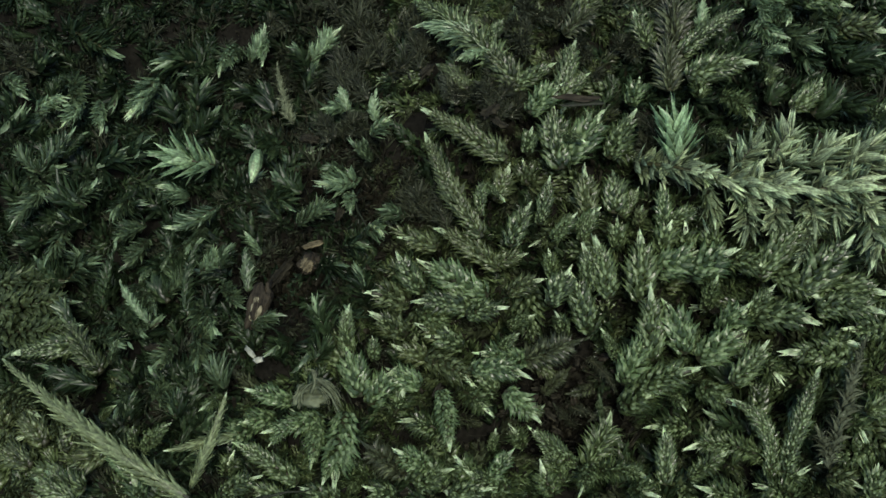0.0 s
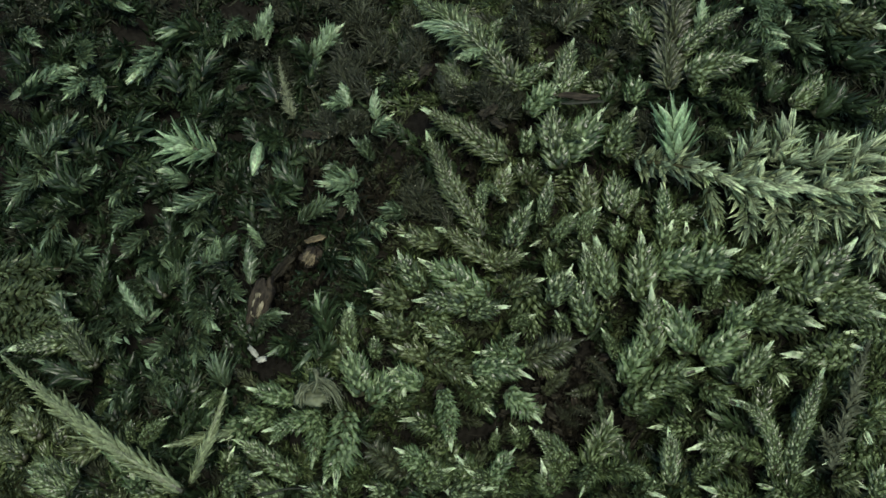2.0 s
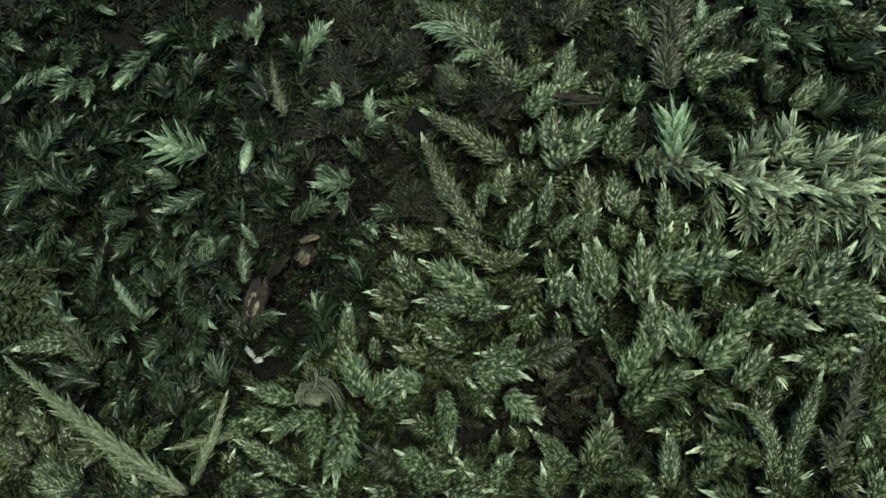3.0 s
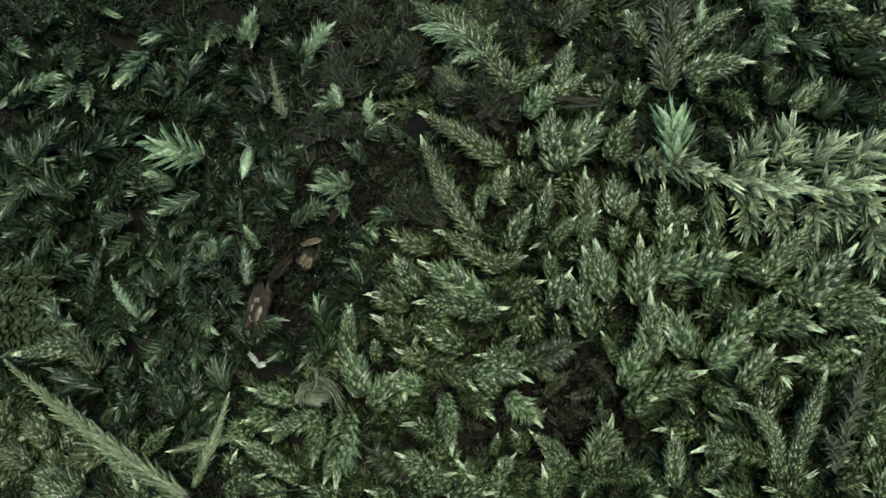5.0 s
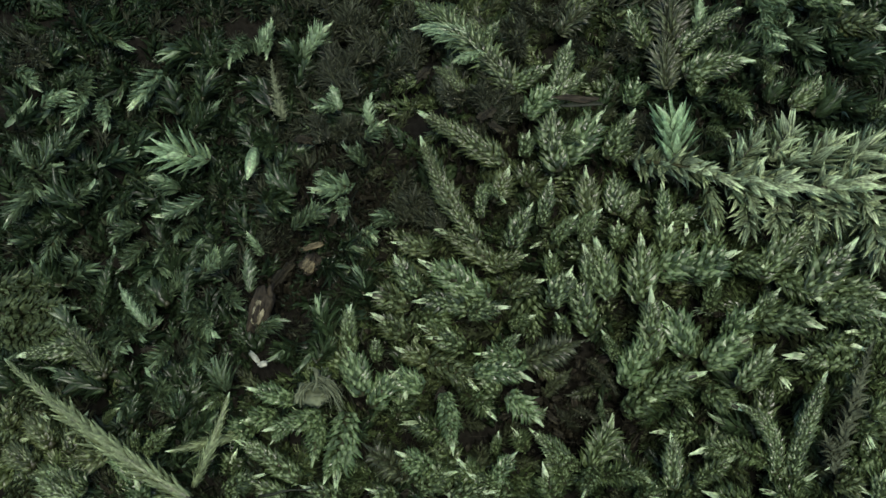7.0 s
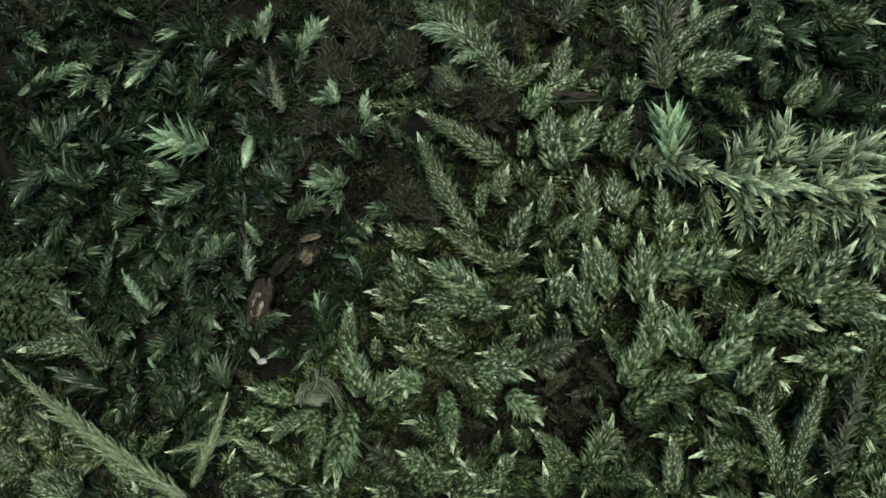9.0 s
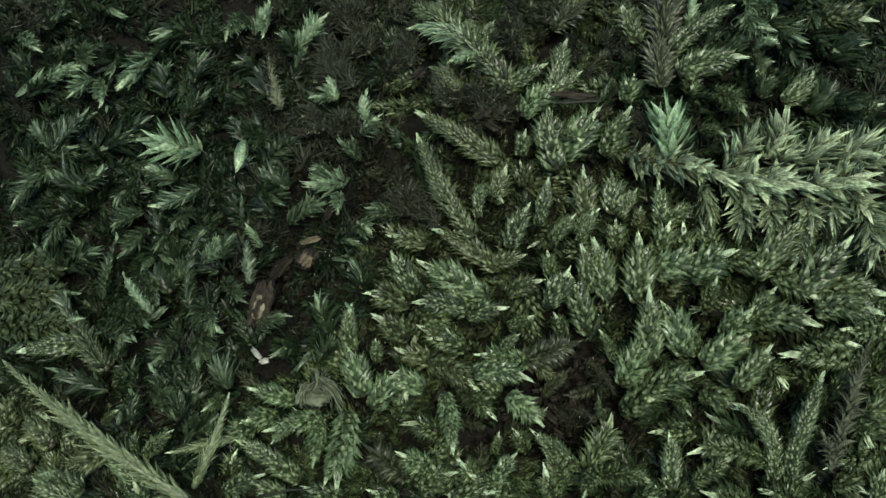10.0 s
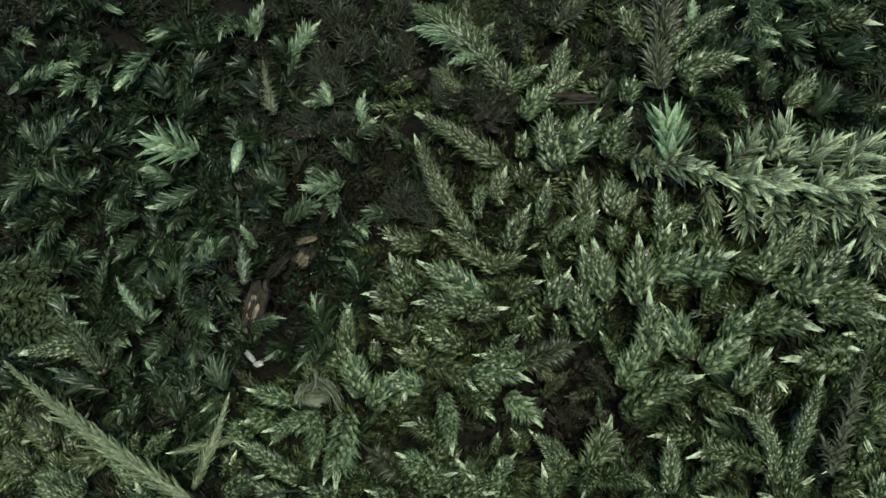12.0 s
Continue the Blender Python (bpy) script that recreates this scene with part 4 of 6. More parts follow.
shoot("mint", -2.2, -14.7, -5.1, -13.2, 2.19, 0, 4)
shoot("feathery", -4.6, -17.3, -3.4, -14.7, 2.22, 0, 3)
shoot("faded", -3.4, -22.7, -7.5, -20.1, 2.71, 0, 4)
shoot("mint", -1.3, -22.1, -4.4, -21.0, 1.90, 0, 5)
shoot("feathery", 0.2, -18.9, -3.9, -18.0, 2.30, 0, 3)
shoot("plump", -4.4, -24.7, -7.0, -24.2, 1.89, 0, 4)
shoot("plump", -2.3, -23.9, 0.7, -22.6, 1.81, 0, 4)
shoot("mint", -17.9, -18.6, -20.0, -20.2, 2.20, 0, 4)
shoot("mint", -15.4, -17.6, -18.5, -18.4, 1.84, 0, 4)
shoot("plump", -9.4, -25.3, -12.5, -24.5, 1.89, 0, 4.5)
shoot("plump", -14.5, -25.3, -17.2, -24.2, 1.90, 0, 4)
shoot("feathery", -19.7, -22.9, -18.8, -21.1, 1.71, 0, 3.5)
shoot("plump", 1.8, -10.5, -1.4, -9.8, 2.13, 0, 3)
shoot("olive", -3.6, -9.2, -6.9, -7.4, 2.34, 0, 3)
shoot("olive", 0.7, -9.3, -2.5, -8.5, 2.14, 0, 2.5)
shoot("feathery", -11.9, -18.6, -13.8, -17.4, 2.22, 0, 3)
shoot("olive", -1.5, -11.4, -4.7, -10.4, 2.03, 0, 2)
shoot("plump", -2.0, -7.1, 0.7, -9.8, 2.14, 0, 3)
shoot("withered", 34.8, -22.4, 39.3, -10.2, 1.38, 0.05, 5)
shoot("withered", 35.1, -22.0, 33.7, -18.9, 1.04, 0, 4)
# withered threads
shoot("old", -6.1, 24.5, -2.7, 26.2, 1.83, -0.19, 2.3)
shoot("old", -2.5, 24.0, -4.3, 32.1, 1.27, -0.01, 1.9)
shoot("old", -6.9, 27.0, -6.8, 30.9, 1.88, 0.11, 1.8)
shoot("old", -4.2, 32.3, -2.4, 36.5, 1.36, -0.2, 3)
shoot("old", -11.1, 33.6, -9.6, 38.9, 2.06, 0.02, 2.7)
shoot("old", -10.3, 22.0, -12.4, 29.2, 1.90, 0.16, 2)
shoot("old", -9.4, 33.9, -8.1, 36.5, 1.78, -0.2, 2.7)
shoot("old", -9.6, 32.0, -8.8, 37.6, 1.64, -0.07, 2.3)
shoot("old", -5.3, 33.9, -1.3, 35.7, 1.89, -0.19, 2.8)
shoot("old", -8.9, 26.9, -8.7, 30.4, 1.26, -0.13, 3.1)
shoot("old", -10.7, 24.9, -8.7, 30.2, 1.50, 0.01, 2.8)
shoot("old", -11.8, 25.4, -13.1, 32.1, 1.90, -0.19, 3.1)
shoot("old", -12.5, 32.6, -10.7, 36.3, 1.98, 0.02, 2)
shoot("old", -9.9, 33.5, -10.7, 36.5, 1.38, 0.08, 3.2)
shoot("old", -11.9, 35.8, -14.8, 40.0, 1.48, 0.04, 2.9)
shoot("old", -8.1, 29.9, -8.6, 33.4, 1.93, -0.19, 2.3)
shoot("old", -3.7, 32.6, -0.7, 35.4, 1.87, -0.16, 2.2)
shoot("old", -11.1, 23.4, -12.3, 28.6, 1.55, 0.2, 2.9)
shoot("old", -2.2, 27.3, -2.6, 32.9, 1.43, -0.04, 1.7)
shoot("old", -8.3, 20.5, -11.8, 27.5, 1.63, -0, 2.1)
shoot("old", -4.0, 6.9, -2.6, 9.8, 1.45, 0.11, 2.7)
shoot("old", -1.0, 2.9, -2.2, 5.9, 1.40, -0.09, 2.3)
shoot("old", -0.6, 3.2, 1.5, 4.5, 1.29, -0.2, 2.4)
shoot("old", -3.0, 3.9, -3.9, 7.4, 1.47, 0.06, 2.9)
shoot("old", -2.5, 3.9, -1.6, 7.3, 1.47, 0.15, 2.7)
shoot("old", 0.5, 1.4, -1.0, 4.3, 1.28, -0.13, 2.9)
shoot("old", 0.2, 4.3, -0.5, 7.8, 1.08, 0.11, 2.5)
shoot("old", -1.0, 4.9, -3.9, 7.8, 1.41, 0.05, 2.7)
shoot("old", 4.4, 15.3, 3.6, 18.6, 1.28, 0.05, 1.6)
shoot("old", 5.8, 15.0, 5.0, 17.1, 1.00, -0.07, 1.8)
shoot("old", 4.9, 15.4, 3.1, 17.9, 1.23, -0.1, 3)
shoot("old", 4.3, 13.9, 5.8, 16.0, 1.16, -0.15, 2.9)
shoot("old", 5.5, 15.4, 7.5, 18.1, 1.12, 0.03, 3.1)
shoot("old", 6.9, 14.2, 8.6, 18.3, 1.28, -0.05, 1.7)
shoot("old", -10.9, 15.3, -7.7, 17.6, 1.16, 0.16, 1.5)
shoot("old", -12.4, 14.3, -13.4, 19.4, 1.05, 0.05, 3)
shoot("old", -11.5, 14.9, -12.9, 18.4, 1.17, 0.18, 3.1)
shoot("old", -10.9, 16.4, -6.3, 14.4, 1.22, -0.03, 2)
shoot("old", -9.4, 14.9, -10.5, 18.9, 1.33, -0.02, 2)
shoot("sprout", 35.1, 27.9, 36.6, 24.8, 1.44, 0.3, 5)
shoot("sprout", 33.5, 21.2, 35.3, 20.4, 1.18, 0, 6)
shoot("frond", 40.2, 28.0, 42.1, 24.3, 2.47, 0, 2.5)
shoot("sprout", 34.6, 29.3, 32.9, 24.6, 1.33, 0.2, 4)
shoot("old", 8.9, 24.9, 8.3, 27.1, 1.00, -0.13, 3)
shoot("old", 8.9, 27.5, 6.2, 25.5, 1.24, -0.15, 2.7)
shoot("old", 8.4, 31.6, 7.9, 26.5, 1.28, 0.2, 2.1)
shoot("old", 8.6, 30.7, 11.6, 26.5, 1.39, -0.06, 2.5)
shoot("old", 9.8, 27.5, 8.3, 31.2, 1.50, 0.04, 1.7)
shoot("old", 7.9, 25.3, 8.7, 21.1, 1.51, 0.04, 2.6)
shoot("old", 13.5, 28.9, 15.3, 30.6, 1.08, 0.13, 1.6)
shoot("old", 12.2, 26.8, 14.2, 30.0, 1.25, -0.15, 1.7)
shoot("old", 11.2, 28.0, 12.7, 28.4, 1.31, 0.1, 1.8)
shoot("old", 9.4, 32.1, 8.8, 26.4, 1.28, -0.06, 2.8)
shoot("old", 19.4, 24.8, 20.2, 21.0, 1.23, 0.24, 1.8)
shoot("old", 18.8, 23.7, 19.0, 25.2, 1.06, -0.16, 2.2)
shoot("old", 16.0, 23.5, 13.5, 21.1, 1.16, -0.11, 1.6)
shoot("old", 15.3, 24.9, 13.3, 21.5, 1.28, 0, 2.6)
shoot("old", 19.9, 25.2, 20.7, 22.5, 1.06, 0.04, 2.6)
shoot("old", 16.2, 19.6, 17.1, 20.8, 0.98, 0.19, 1.5)
shoot("old", -14.9, 30.4, -18.4, 32.0, 1.12, 0.23, 2.2)
shoot("old", -24.5, 29.4, -27.1, 27.9, 1.05, -0.19, 2.4)
shoot("old", -20.8, 35.0, -21.2, 37.5, 1.41, -0.01, 2.1)
shoot("old", -21.7, 33.6, -23.7, 31.6, 1.07, 0.11, 2.6)
shoot("old", -19.0, 35.8, -21.4, 34.1, 1.07, 0.23, 2.6)
shoot("old", -20.1, 30.0, -19.3, 26.2, 1.30, 0.12, 2.5)
shoot("old", -25.4, 29.6, -25.8, 33.9, 1.52, 0.24, 1.8)
shoot("old", -22.2, 30.6, -24.3, 26.0, 1.51, 0.18, 2.3)
shoot("old", -18.7, 28.5, -18.8, 22.0, 1.48, -0.15, 2.1)
shoot("old", -14.9, 29.4, -15.0, 24.4, 1.35, 0.17, 2.5)
shoot("old", -50.1, 30.7, -53.0, 32.7, 1.10, -0.04, 2.2)
shoot("old", -51.5, 30.6, -48.5, 28.7, 1.30, -0.11, 2.1)
shoot("old", -53.1, 30.8, -52.6, 26.7, 1.37, 0, 1.9)
shoot("old", -50.4, 32.0, -47.6, 32.5, 1.38, 0.12, 1.9)
shoot("old", 5.1, 15.2, 3.0, 12.2, 1.21, 0.15, 2.1)
shoot("old", 4.4, 13.8, 7.5, 15.2, 1.22, -0.18, 2.4)
shoot("old", 4.7, 19.0, 6.5, 20.8, 1.30, 0.21, 1.6)
shoot("old", 4.1, 13.1, 2.8, 10.0, 0.82, 0.21, 2.8)
shoot("old", 4.5, 16.9, 5.8, 19.7, 1.24, 0.05, 2)
shoot("old", 2.8, 16.9, 0.5, 17.0, 0.89, 0.11, 2)
shoot("old", 2.2, 18.0, -0.1, 16.4, 1.23, -0.2, 1.8)
shoot("old", 2.8, 18.2, 5.1, 14.9, 0.84, 0.03, 2.6)
shoot("old", 22.0, 10.9, 23.5, 11.8, 1.06, -0.01, 2.3)
shoot("old", 22.3, 9.5, 23.8, 5.5, 0.88, -0.05, 1.8)
shoot("old", 21.7, 12.6, 18.9, 14.1, 1.01, -0.04, 2.9)
shoot("old", 21.4, 10.2, 20.0, 12.8, 1.18, -0.01, 2)
shoot("old", 22.0, 10.9, 20.9, 12.6, 0.95, -0.19, 2.8)
# more fronds low in the hollow
shoot("frond", -32.3, 5.5, -33.9, 1.3, 1.92, 0.1, 3.5)
shoot("frond", -27.9, 4.0, -29.8, 0.9, 1.88, 0.1, 3.5)
shoot("frond", -32.4, -0.6, -28.6, -5.4, 1.97, 0, 3.5)
shoot("frond", -26.4, -9.3, -27.5, -12.2, 1.83, 0.1, 3.5)
shoot("frond", -40.6, 9.9, -38.0, 12.0, 1.98, 0, 3.5)
shoot("frond", -34.5, 10.9, -36.5, 7.4, 2.09, -0.1, 3.5)
shoot("frond", -25.8, 6.0, -27.0, 2.2, 1.88, 0, 3.5)
shoot("frond", -22.0, -2.9, -19.3, -6.8, 1.52, 0, 3.5)
shoot("frond", -28.3, -2.3, -25.6, -0.9, 1.82, 0, 3.5)
shoot("sprout", -31.1, 1.0, -31.6, -1.0, 0.74, 0, 4.5)
shoot("frond", -33.5, -4.7, -29.6, -8.4, 1.94, 0.1, 3.5)
shoot("frond", -38.7, 1.8, -39.8, 4.4, 1.95, 0, 3.5)
shoot("sprout", -23.4, -6.8, -21.4, -9.4, 0.97, 0, 4.5)
shoot("frond", -36.1, -6.2, -31.8, -9.1, 2.07, 0, 3.5)
shoot("frond", -46.5, 13.4, -43.2, 10.1, 2.14, 0, 3.5)
shoot("frond", -28.2, -13.5, -25.3, -17.4, 1.81, 0.1, 3)
shoot("frond", -30.2, -13.8, -31.6, -16.5, 1.84, 0, 3)
# withered shoots in the open gap
shoot("faded", 9.6, -14.1, 12.3, -11.8, 1.36, 0, 1.5)
shoot("faded", 14.7, -13.3, 11.9, -14.0, 1.25, 0.1, 1)
shoot("faded", 16.4, -15.5, 14.0, -16.6, 1.15, 0, 1)
shoot("old", 14.0, -10.8, 16.6, -14.4, 0.73, 0.1, 1.5)
shoot("old", 11.9, -14.6, 15.0, -16.2, 0.74, -0.1, 1)
shoot("old", 13.1, -16.8, 10.6, -15.1, 0.74, 0, 1)
shoot("frond", 15.3, -16.7, 15.0, -14.6, 0.73, 0, 3)
shoot("feathery", 7.7, -17.2, 9.6, -15.8, 1.12, 0, 3)


def fill_upper_layer():
    """Further shoots between the named ones, lower and turned every way, so that the bed closes; one tangle for each stretch of the bed."""
    step, tangles = 6.0, {}
    for j in range(-5, 6):
        for i in range(-8, 9):
            x, y = (i + RNG.uniform(-0.45, 0.45)) * step, (j + RNG.uniform(-0.45, 0.45)) * step
            if in_pit(x, y):
                continue
            dark = in_painted_shade(x, y) or in_painted_shade(x + RNG.uniform(-3, 3), y + RNG.uniform(-3, 3))
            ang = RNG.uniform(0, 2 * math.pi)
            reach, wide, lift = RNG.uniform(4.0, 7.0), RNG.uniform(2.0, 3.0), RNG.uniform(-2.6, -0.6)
            kinds = ("shady", "plume", "shady", "gloss_shade", "plume") if dark else ("plump", "plump", "feathery", "olive", "olive" if y > 4 else "plump")
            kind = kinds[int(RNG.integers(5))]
            tx, ty = x + math.cos(ang) * reach, y + math.sin(ang) * reach
            foot, tip = np.array((x, y, height(x, y) + 0.65 * lift - 0.8)), np.array((tx, ty, height(tx, ty) + 0.8 * lift))
            middle = (foot + tip) / 2 + np.array((RNG.uniform(-0.8, 0.8), RNG.uniform(-0.8, 0.8), 0.4))
            *arrays, last = shoot_arrays(kind, (foot, middle, tip), wide, RNG, int(RNG.choice((0, 0, 4, 5))), 0.75)
            v = leaf_verts(*arrays)
            for part_of, material in ((~last, KINDS[kind][0]), (last, KINDS[kind][1])):
                tangles.setdefault((i // 2, j // 2), {}).setdefault(material, []).append(v[np.repeat(part_of, NV)])
    for (i, j), layers in tangles.items():
        cx, cy = (2 * i + 1) * step, (2 * j + 1) * step
        home = Matrix.Translation(Vector((cx, cy, height(cx, cy))) * MM)
        thing = new("moss_undergrowth")
        thing.matrix_world = home
        tagged(thing, "tangled green moss shoots between the taller ones", "moss", kind="stuff")
        for material, pieces in layers.items():
            v = np.concatenate(pieces)
            if len(v):
                v = (v - np.array((cx, cy, height(cx, cy)))) * MM
                tagged(part("leaves", mesh_from("leaves", v, leaf_faces(len(v) // NV), material, leafy=FULL), thing), kind="stuff")
        SWAYING.append((thing, home, cx, cy))


fill_upper_layer()


# ---- litter lying in the moss ----
def lump(name, length, wide, thick, material, seed, rough=0.25, rings=9, sides=12):
    """A worn fragment: an uneven closed body of the given size in mm, lying along x."""
    verts, faces = [], []
    for i in range(rings):
        a = math.pi * (i + 0.5) / rings
        for k in range(sides):
            b = 2 * math.pi * k / sides
            x, y, z = -math.cos(a) * 0.5, math.sin(a) ** 0.6 * math.cos(b) * 0.5, math.sin(a) ** 0.6 * math.sin(b) * 0.5
            f = 1 + 0.22 * rough * math.sin(b * 5 + 3 * noise.noise((x * 3, seed, 0.0))) + rough * noise.noise((x * 4 + seed, y * 4, z * 4)) + 0.4 * rough * noise.noise((x * 11, y * 11 + seed, z * 11))
            verts.append((x * f * length * MM, y * f * wide * MM, z * f * thick * MM))
    for i in range(rings - 1):
        for k in range(sides):
            faces.append((i * sides + k, i * sides + (k + 1) % sides, (i + 1) * sides + (k + 1) % sides, (i + 1) * sides + k))
    faces.append(tuple(range(sides))[::-1])
    faces.append(tuple(range((rings - 1) * sides, rings * sides)))
    return mesh_from(name, verts, faces, material)


def lay(name, me, x, y, up, turn, label, category, tilt=0.0):
    """Lay a loose thing in the moss, up mm over the bed."""
    ob = new(name, me)
    home = pose(x * MM, y * MM, (height(x, y) + up) * MM, 0, tilt, turn)
    ob.matrix_world = home
    SWAYING.append((ob, home, x, y))
    return tagged(ob, label, category)


def blade_mesh(name, length, wide, material, fold=0.25, seed=0.0, sections=9):
    """A long dry leaf, folded along its midrib, with some thickness."""
    verts, faces = [], []
    for i in range(sections):
        a = i / (sections - 1)
        w = wide * 0.5 * math.sin(math.pi * (0.08 + 0.90 * a)) ** 0.8
        wave = 0.12 * length * noise.noise((a * 2.2, seed, 0.0))
        for b, up in ((-1, fold * w), (0, 0), (1, fold * w)):
            verts.append((a * length * MM, (b * w + wave) * MM, (up + 0.5 * wave) * MM))
        for b, up in ((-1, fold * w), (0, 0), (1, fold * w)):
            verts.append((a * length * MM, (b * w * 0.97 + wave) * MM, (up + 0.5 * wave - 0.06) * MM))
    for i in range(sections - 1):
        o, q = i * 6, i * 6 + 6
        faces += [(o, o + 1, q + 1, q), (o + 1, o + 2, q + 2, q + 1), (o + 4, o + 3, q + 3, q + 4), (o + 5, o + 4, q + 4, q + 5),
                  (o + 3, o, q, q + 3), (o + 2, o + 5, q + 5, q + 2)]
    return mesh_from(name, verts, faces, material)


chunk = lay("wood_fragment", lump("wood_fragment", 4.3, 2.1, 1.7, BARK, 2.0, 0.42, 30, 30), -17.8, -6.2, 1.9, 78, "rotten brown wood fragment sunk in the moss", "wood", -10)
for k, (px, py, pz, long, wide) in enumerate(((-0.70, 0.05, 0.62, 1.9, 1.15), (0.35, 0.25, 0.70, 0.8, 0.45), (-1.45, -0.1, 0.42, 0.7, 0.5))):
    patch = part("pale_patch", lump("pale_patch", long, wide, 0.5, SAPWOOD, 6.0 + k, 0.38, 18, 22), chunk, "pale bare patch of wood")
    patch.location = (px * MM, py * MM, pz * MM)
lay("wood_fragment", lump("wood_fragment", 3.0, 1.1, 0.9, LITTER, 5.0, 0.7, 24, 22), -16.6, -0.8, 0.4, 58, "dark brown wood splinter half covered by moss", "wood", 10)
lay("seed_husk", lump("seed_husk", 1.9, 0.65, 0.5, HUSK, 7.0, 0.35, 16, 16), -13.2, 1.3, 1.6, 12, "small tan oval seed husk", "seed", -6)
chip = lay("bark_chip", lump("bark_chip", 2.2, 1.9, 1.2, BARK, 3.0, 0.55, 24, 26), -13.3, -1.0, 1.2, 60, "brown bark chip with a tan broken face", "bark", 14)
for k, (px, py, long, wide) in enumerate(((-0.45, 0.1, 1.3, 1.1), (-0.75, -0.35, 0.8, 0.7), (-0.1, 0.45, 0.7, 0.5))):
    face = part("broken_face", lump("broken_face", long, wide, 0.4, HUSK, 11.0 + k, 0.6, 16, 18), chip, "tan broken face")
    face.location = (px * MM, py * MM, (0.5 - 0.05 * k) * MM)
lay("white_flake", lump("white_flake", 1.3, 0.5, 0.4, CHALK, 1.0, 0.5), -18.1, -11.4, 2.6, -48, "tiny white flake between moss leaves", "flake", 8)
lay("white_flake", lump("white_flake", 0.8, 0.6, 0.3, CHALK, 4.0, 0.5), -17.3, -12.1, 2.4, 20, "tiny white flake between moss leaves", "flake")
lay("dry_leaf", blade_mesh("dry_leaf", 4.8, 0.8, BARK, 0.3, 4.5), 15.8, 14.5, 4.2, 176, "narrow tan dead leaf across a moss shoot", "leaf", 2)
lay("dry_leaf", blade_mesh("dry_leaf", 4.4, 0.7, BROWN, 0.3, 8.5), 16.2, 14.0, 4.0, 178, "brown dead leaf across a moss shoot", "leaf", 2)


def build_bud(x, y, up, turn, tilt):
    """The plump young bud: a spindle of wrapped scales."""
    thing = new("moss_bud")
    home = pose(x * MM, y * MM, (height(x, y) + up) * MM, 0, tilt, turn)
    thing.matrix_world = home
    tagged(thing, "plump pale green moss bud with a pointed tip", "moss")
    for k in range(9):
        a = 2.4 * k
        radial = np.array(((0.0, math.cos(a), math.sin(a)),))
        along = np.array(((1.0, 0.0, 0.0),))
        v = leaf_verts(np.array(((0.16 * k, 0.0, 0.0),)) + radial * 0.26, unit(along * math.cos(0.21) + radial * math.sin(0.21)), radial,
                       np.array((4.4 - 0.17 * k,)), np.array((0.95,)), np.array((-0.265,)), np.array((1.0,)), LANCE, 0.0)
        part("scale_leaf", mesh_from("scale_leaf", v * MM, LANCE[3], PALE if k > 4 else TEAL, leafy=LANCE), thing)
    part("core", lump("core", 3.4, 0.95, 0.9, TEAL, 1.0, 0.05), thing).location = (1.75 * MM, 0, 0)
    SWAYING.append((thing, home, x, y))


build_bud(-19.9, 13.9, 3.6, -97, -6)


for x, y, up, turn, long, kind in ((-28.8, -9.0, 2, 15, 2.0, LITTER), (-1.7, 21.5, 3, 50, 2.6, LITTER), (-39.4, 20.8, 3, -8, 1.9, LITTER),
                                   (-23.9, 23.5, 2, 30, 1.7, LITTER), (-14.3, 14.9, 2.5, -15, 2.2, LITTER), (4.8, 14.1, 3, 40, 2.4, LITTER),
                                   (5.7, 12.7, 3, -30, 1.8, LITTER), 
                                   (26.8, -6.1, 1, 5, 1.4, LITTER), (-0.5, -15.2, 3, 60, 1.6, LITTER), (-26.1, -1.5, 3, -50, 1.5, LITTER),
                                   (-10.5, 4.4, 2, 70, 2.0, LITTER), (20.7, 11.9, 1, 20, 2.2, LITTER)):
    lay("bark_scrap", lump("bark_scrap", 0.7 * long, long * 0.4, long * 0.3, kind, x + y, 0.8, 18, 18), x, y, up - 0.8, turn, "dark crumbling scrap of bark caught in the moss", "bark", 8)


for _ in range(26):
    x, y, long = 11.2 + RNG.normal(0, 2.4), -14.0 + RNG.normal(0, 2.6), RNG.uniform(0.5, 1.25)
    lay("bark_scrap", lump("bark_scrap", long, long * 0.65, 0.22, (LITTER, LITTER, BARK)[int(RNG.integers(3))], x * 3 + y, 1.0, 8, 9), x, y, RNG.uniform(-0.4, 0.9), RNG.uniform(0, 360), "broken flake of brown litter in the open pit", "bark", RNG.uniform(-40, 40))


def rootlets():
    """Fine dead threads lying across the open pit of humus."""
    verts, faces = [], []
    for _ in range(70):
        x, y = 11.5 + RNG.normal(0, 3.2), -15.0 + RNG.normal(0, 3.0)
        ang, reach = RNG.uniform(0, 6.3), RNG.uniform(1.5, 4.5)
        pts = []
        for k in range(7):
            px, py = x + math.cos(ang) * reach * k / 6, y + math.sin(ang) * reach * k / 6
            ang += RNG.normal(0, 0.25)
            pts.append((px * MM, py * MM, (height(px, py) + 0.2 + 0.5 * math.sin(k * 0.5)) * MM))
        v, f = tube(pts, RNG.uniform(0.02, 0.05) * MM, 4)
        faces += [tuple(len(verts) + q for q in face) for face in f]
        verts += v
    tagged(new("rootlets", mesh_from("rootlets", verts, faces, LITTER)), "thin dead rootlets tangled over the humus", "roots", kind="stuff")


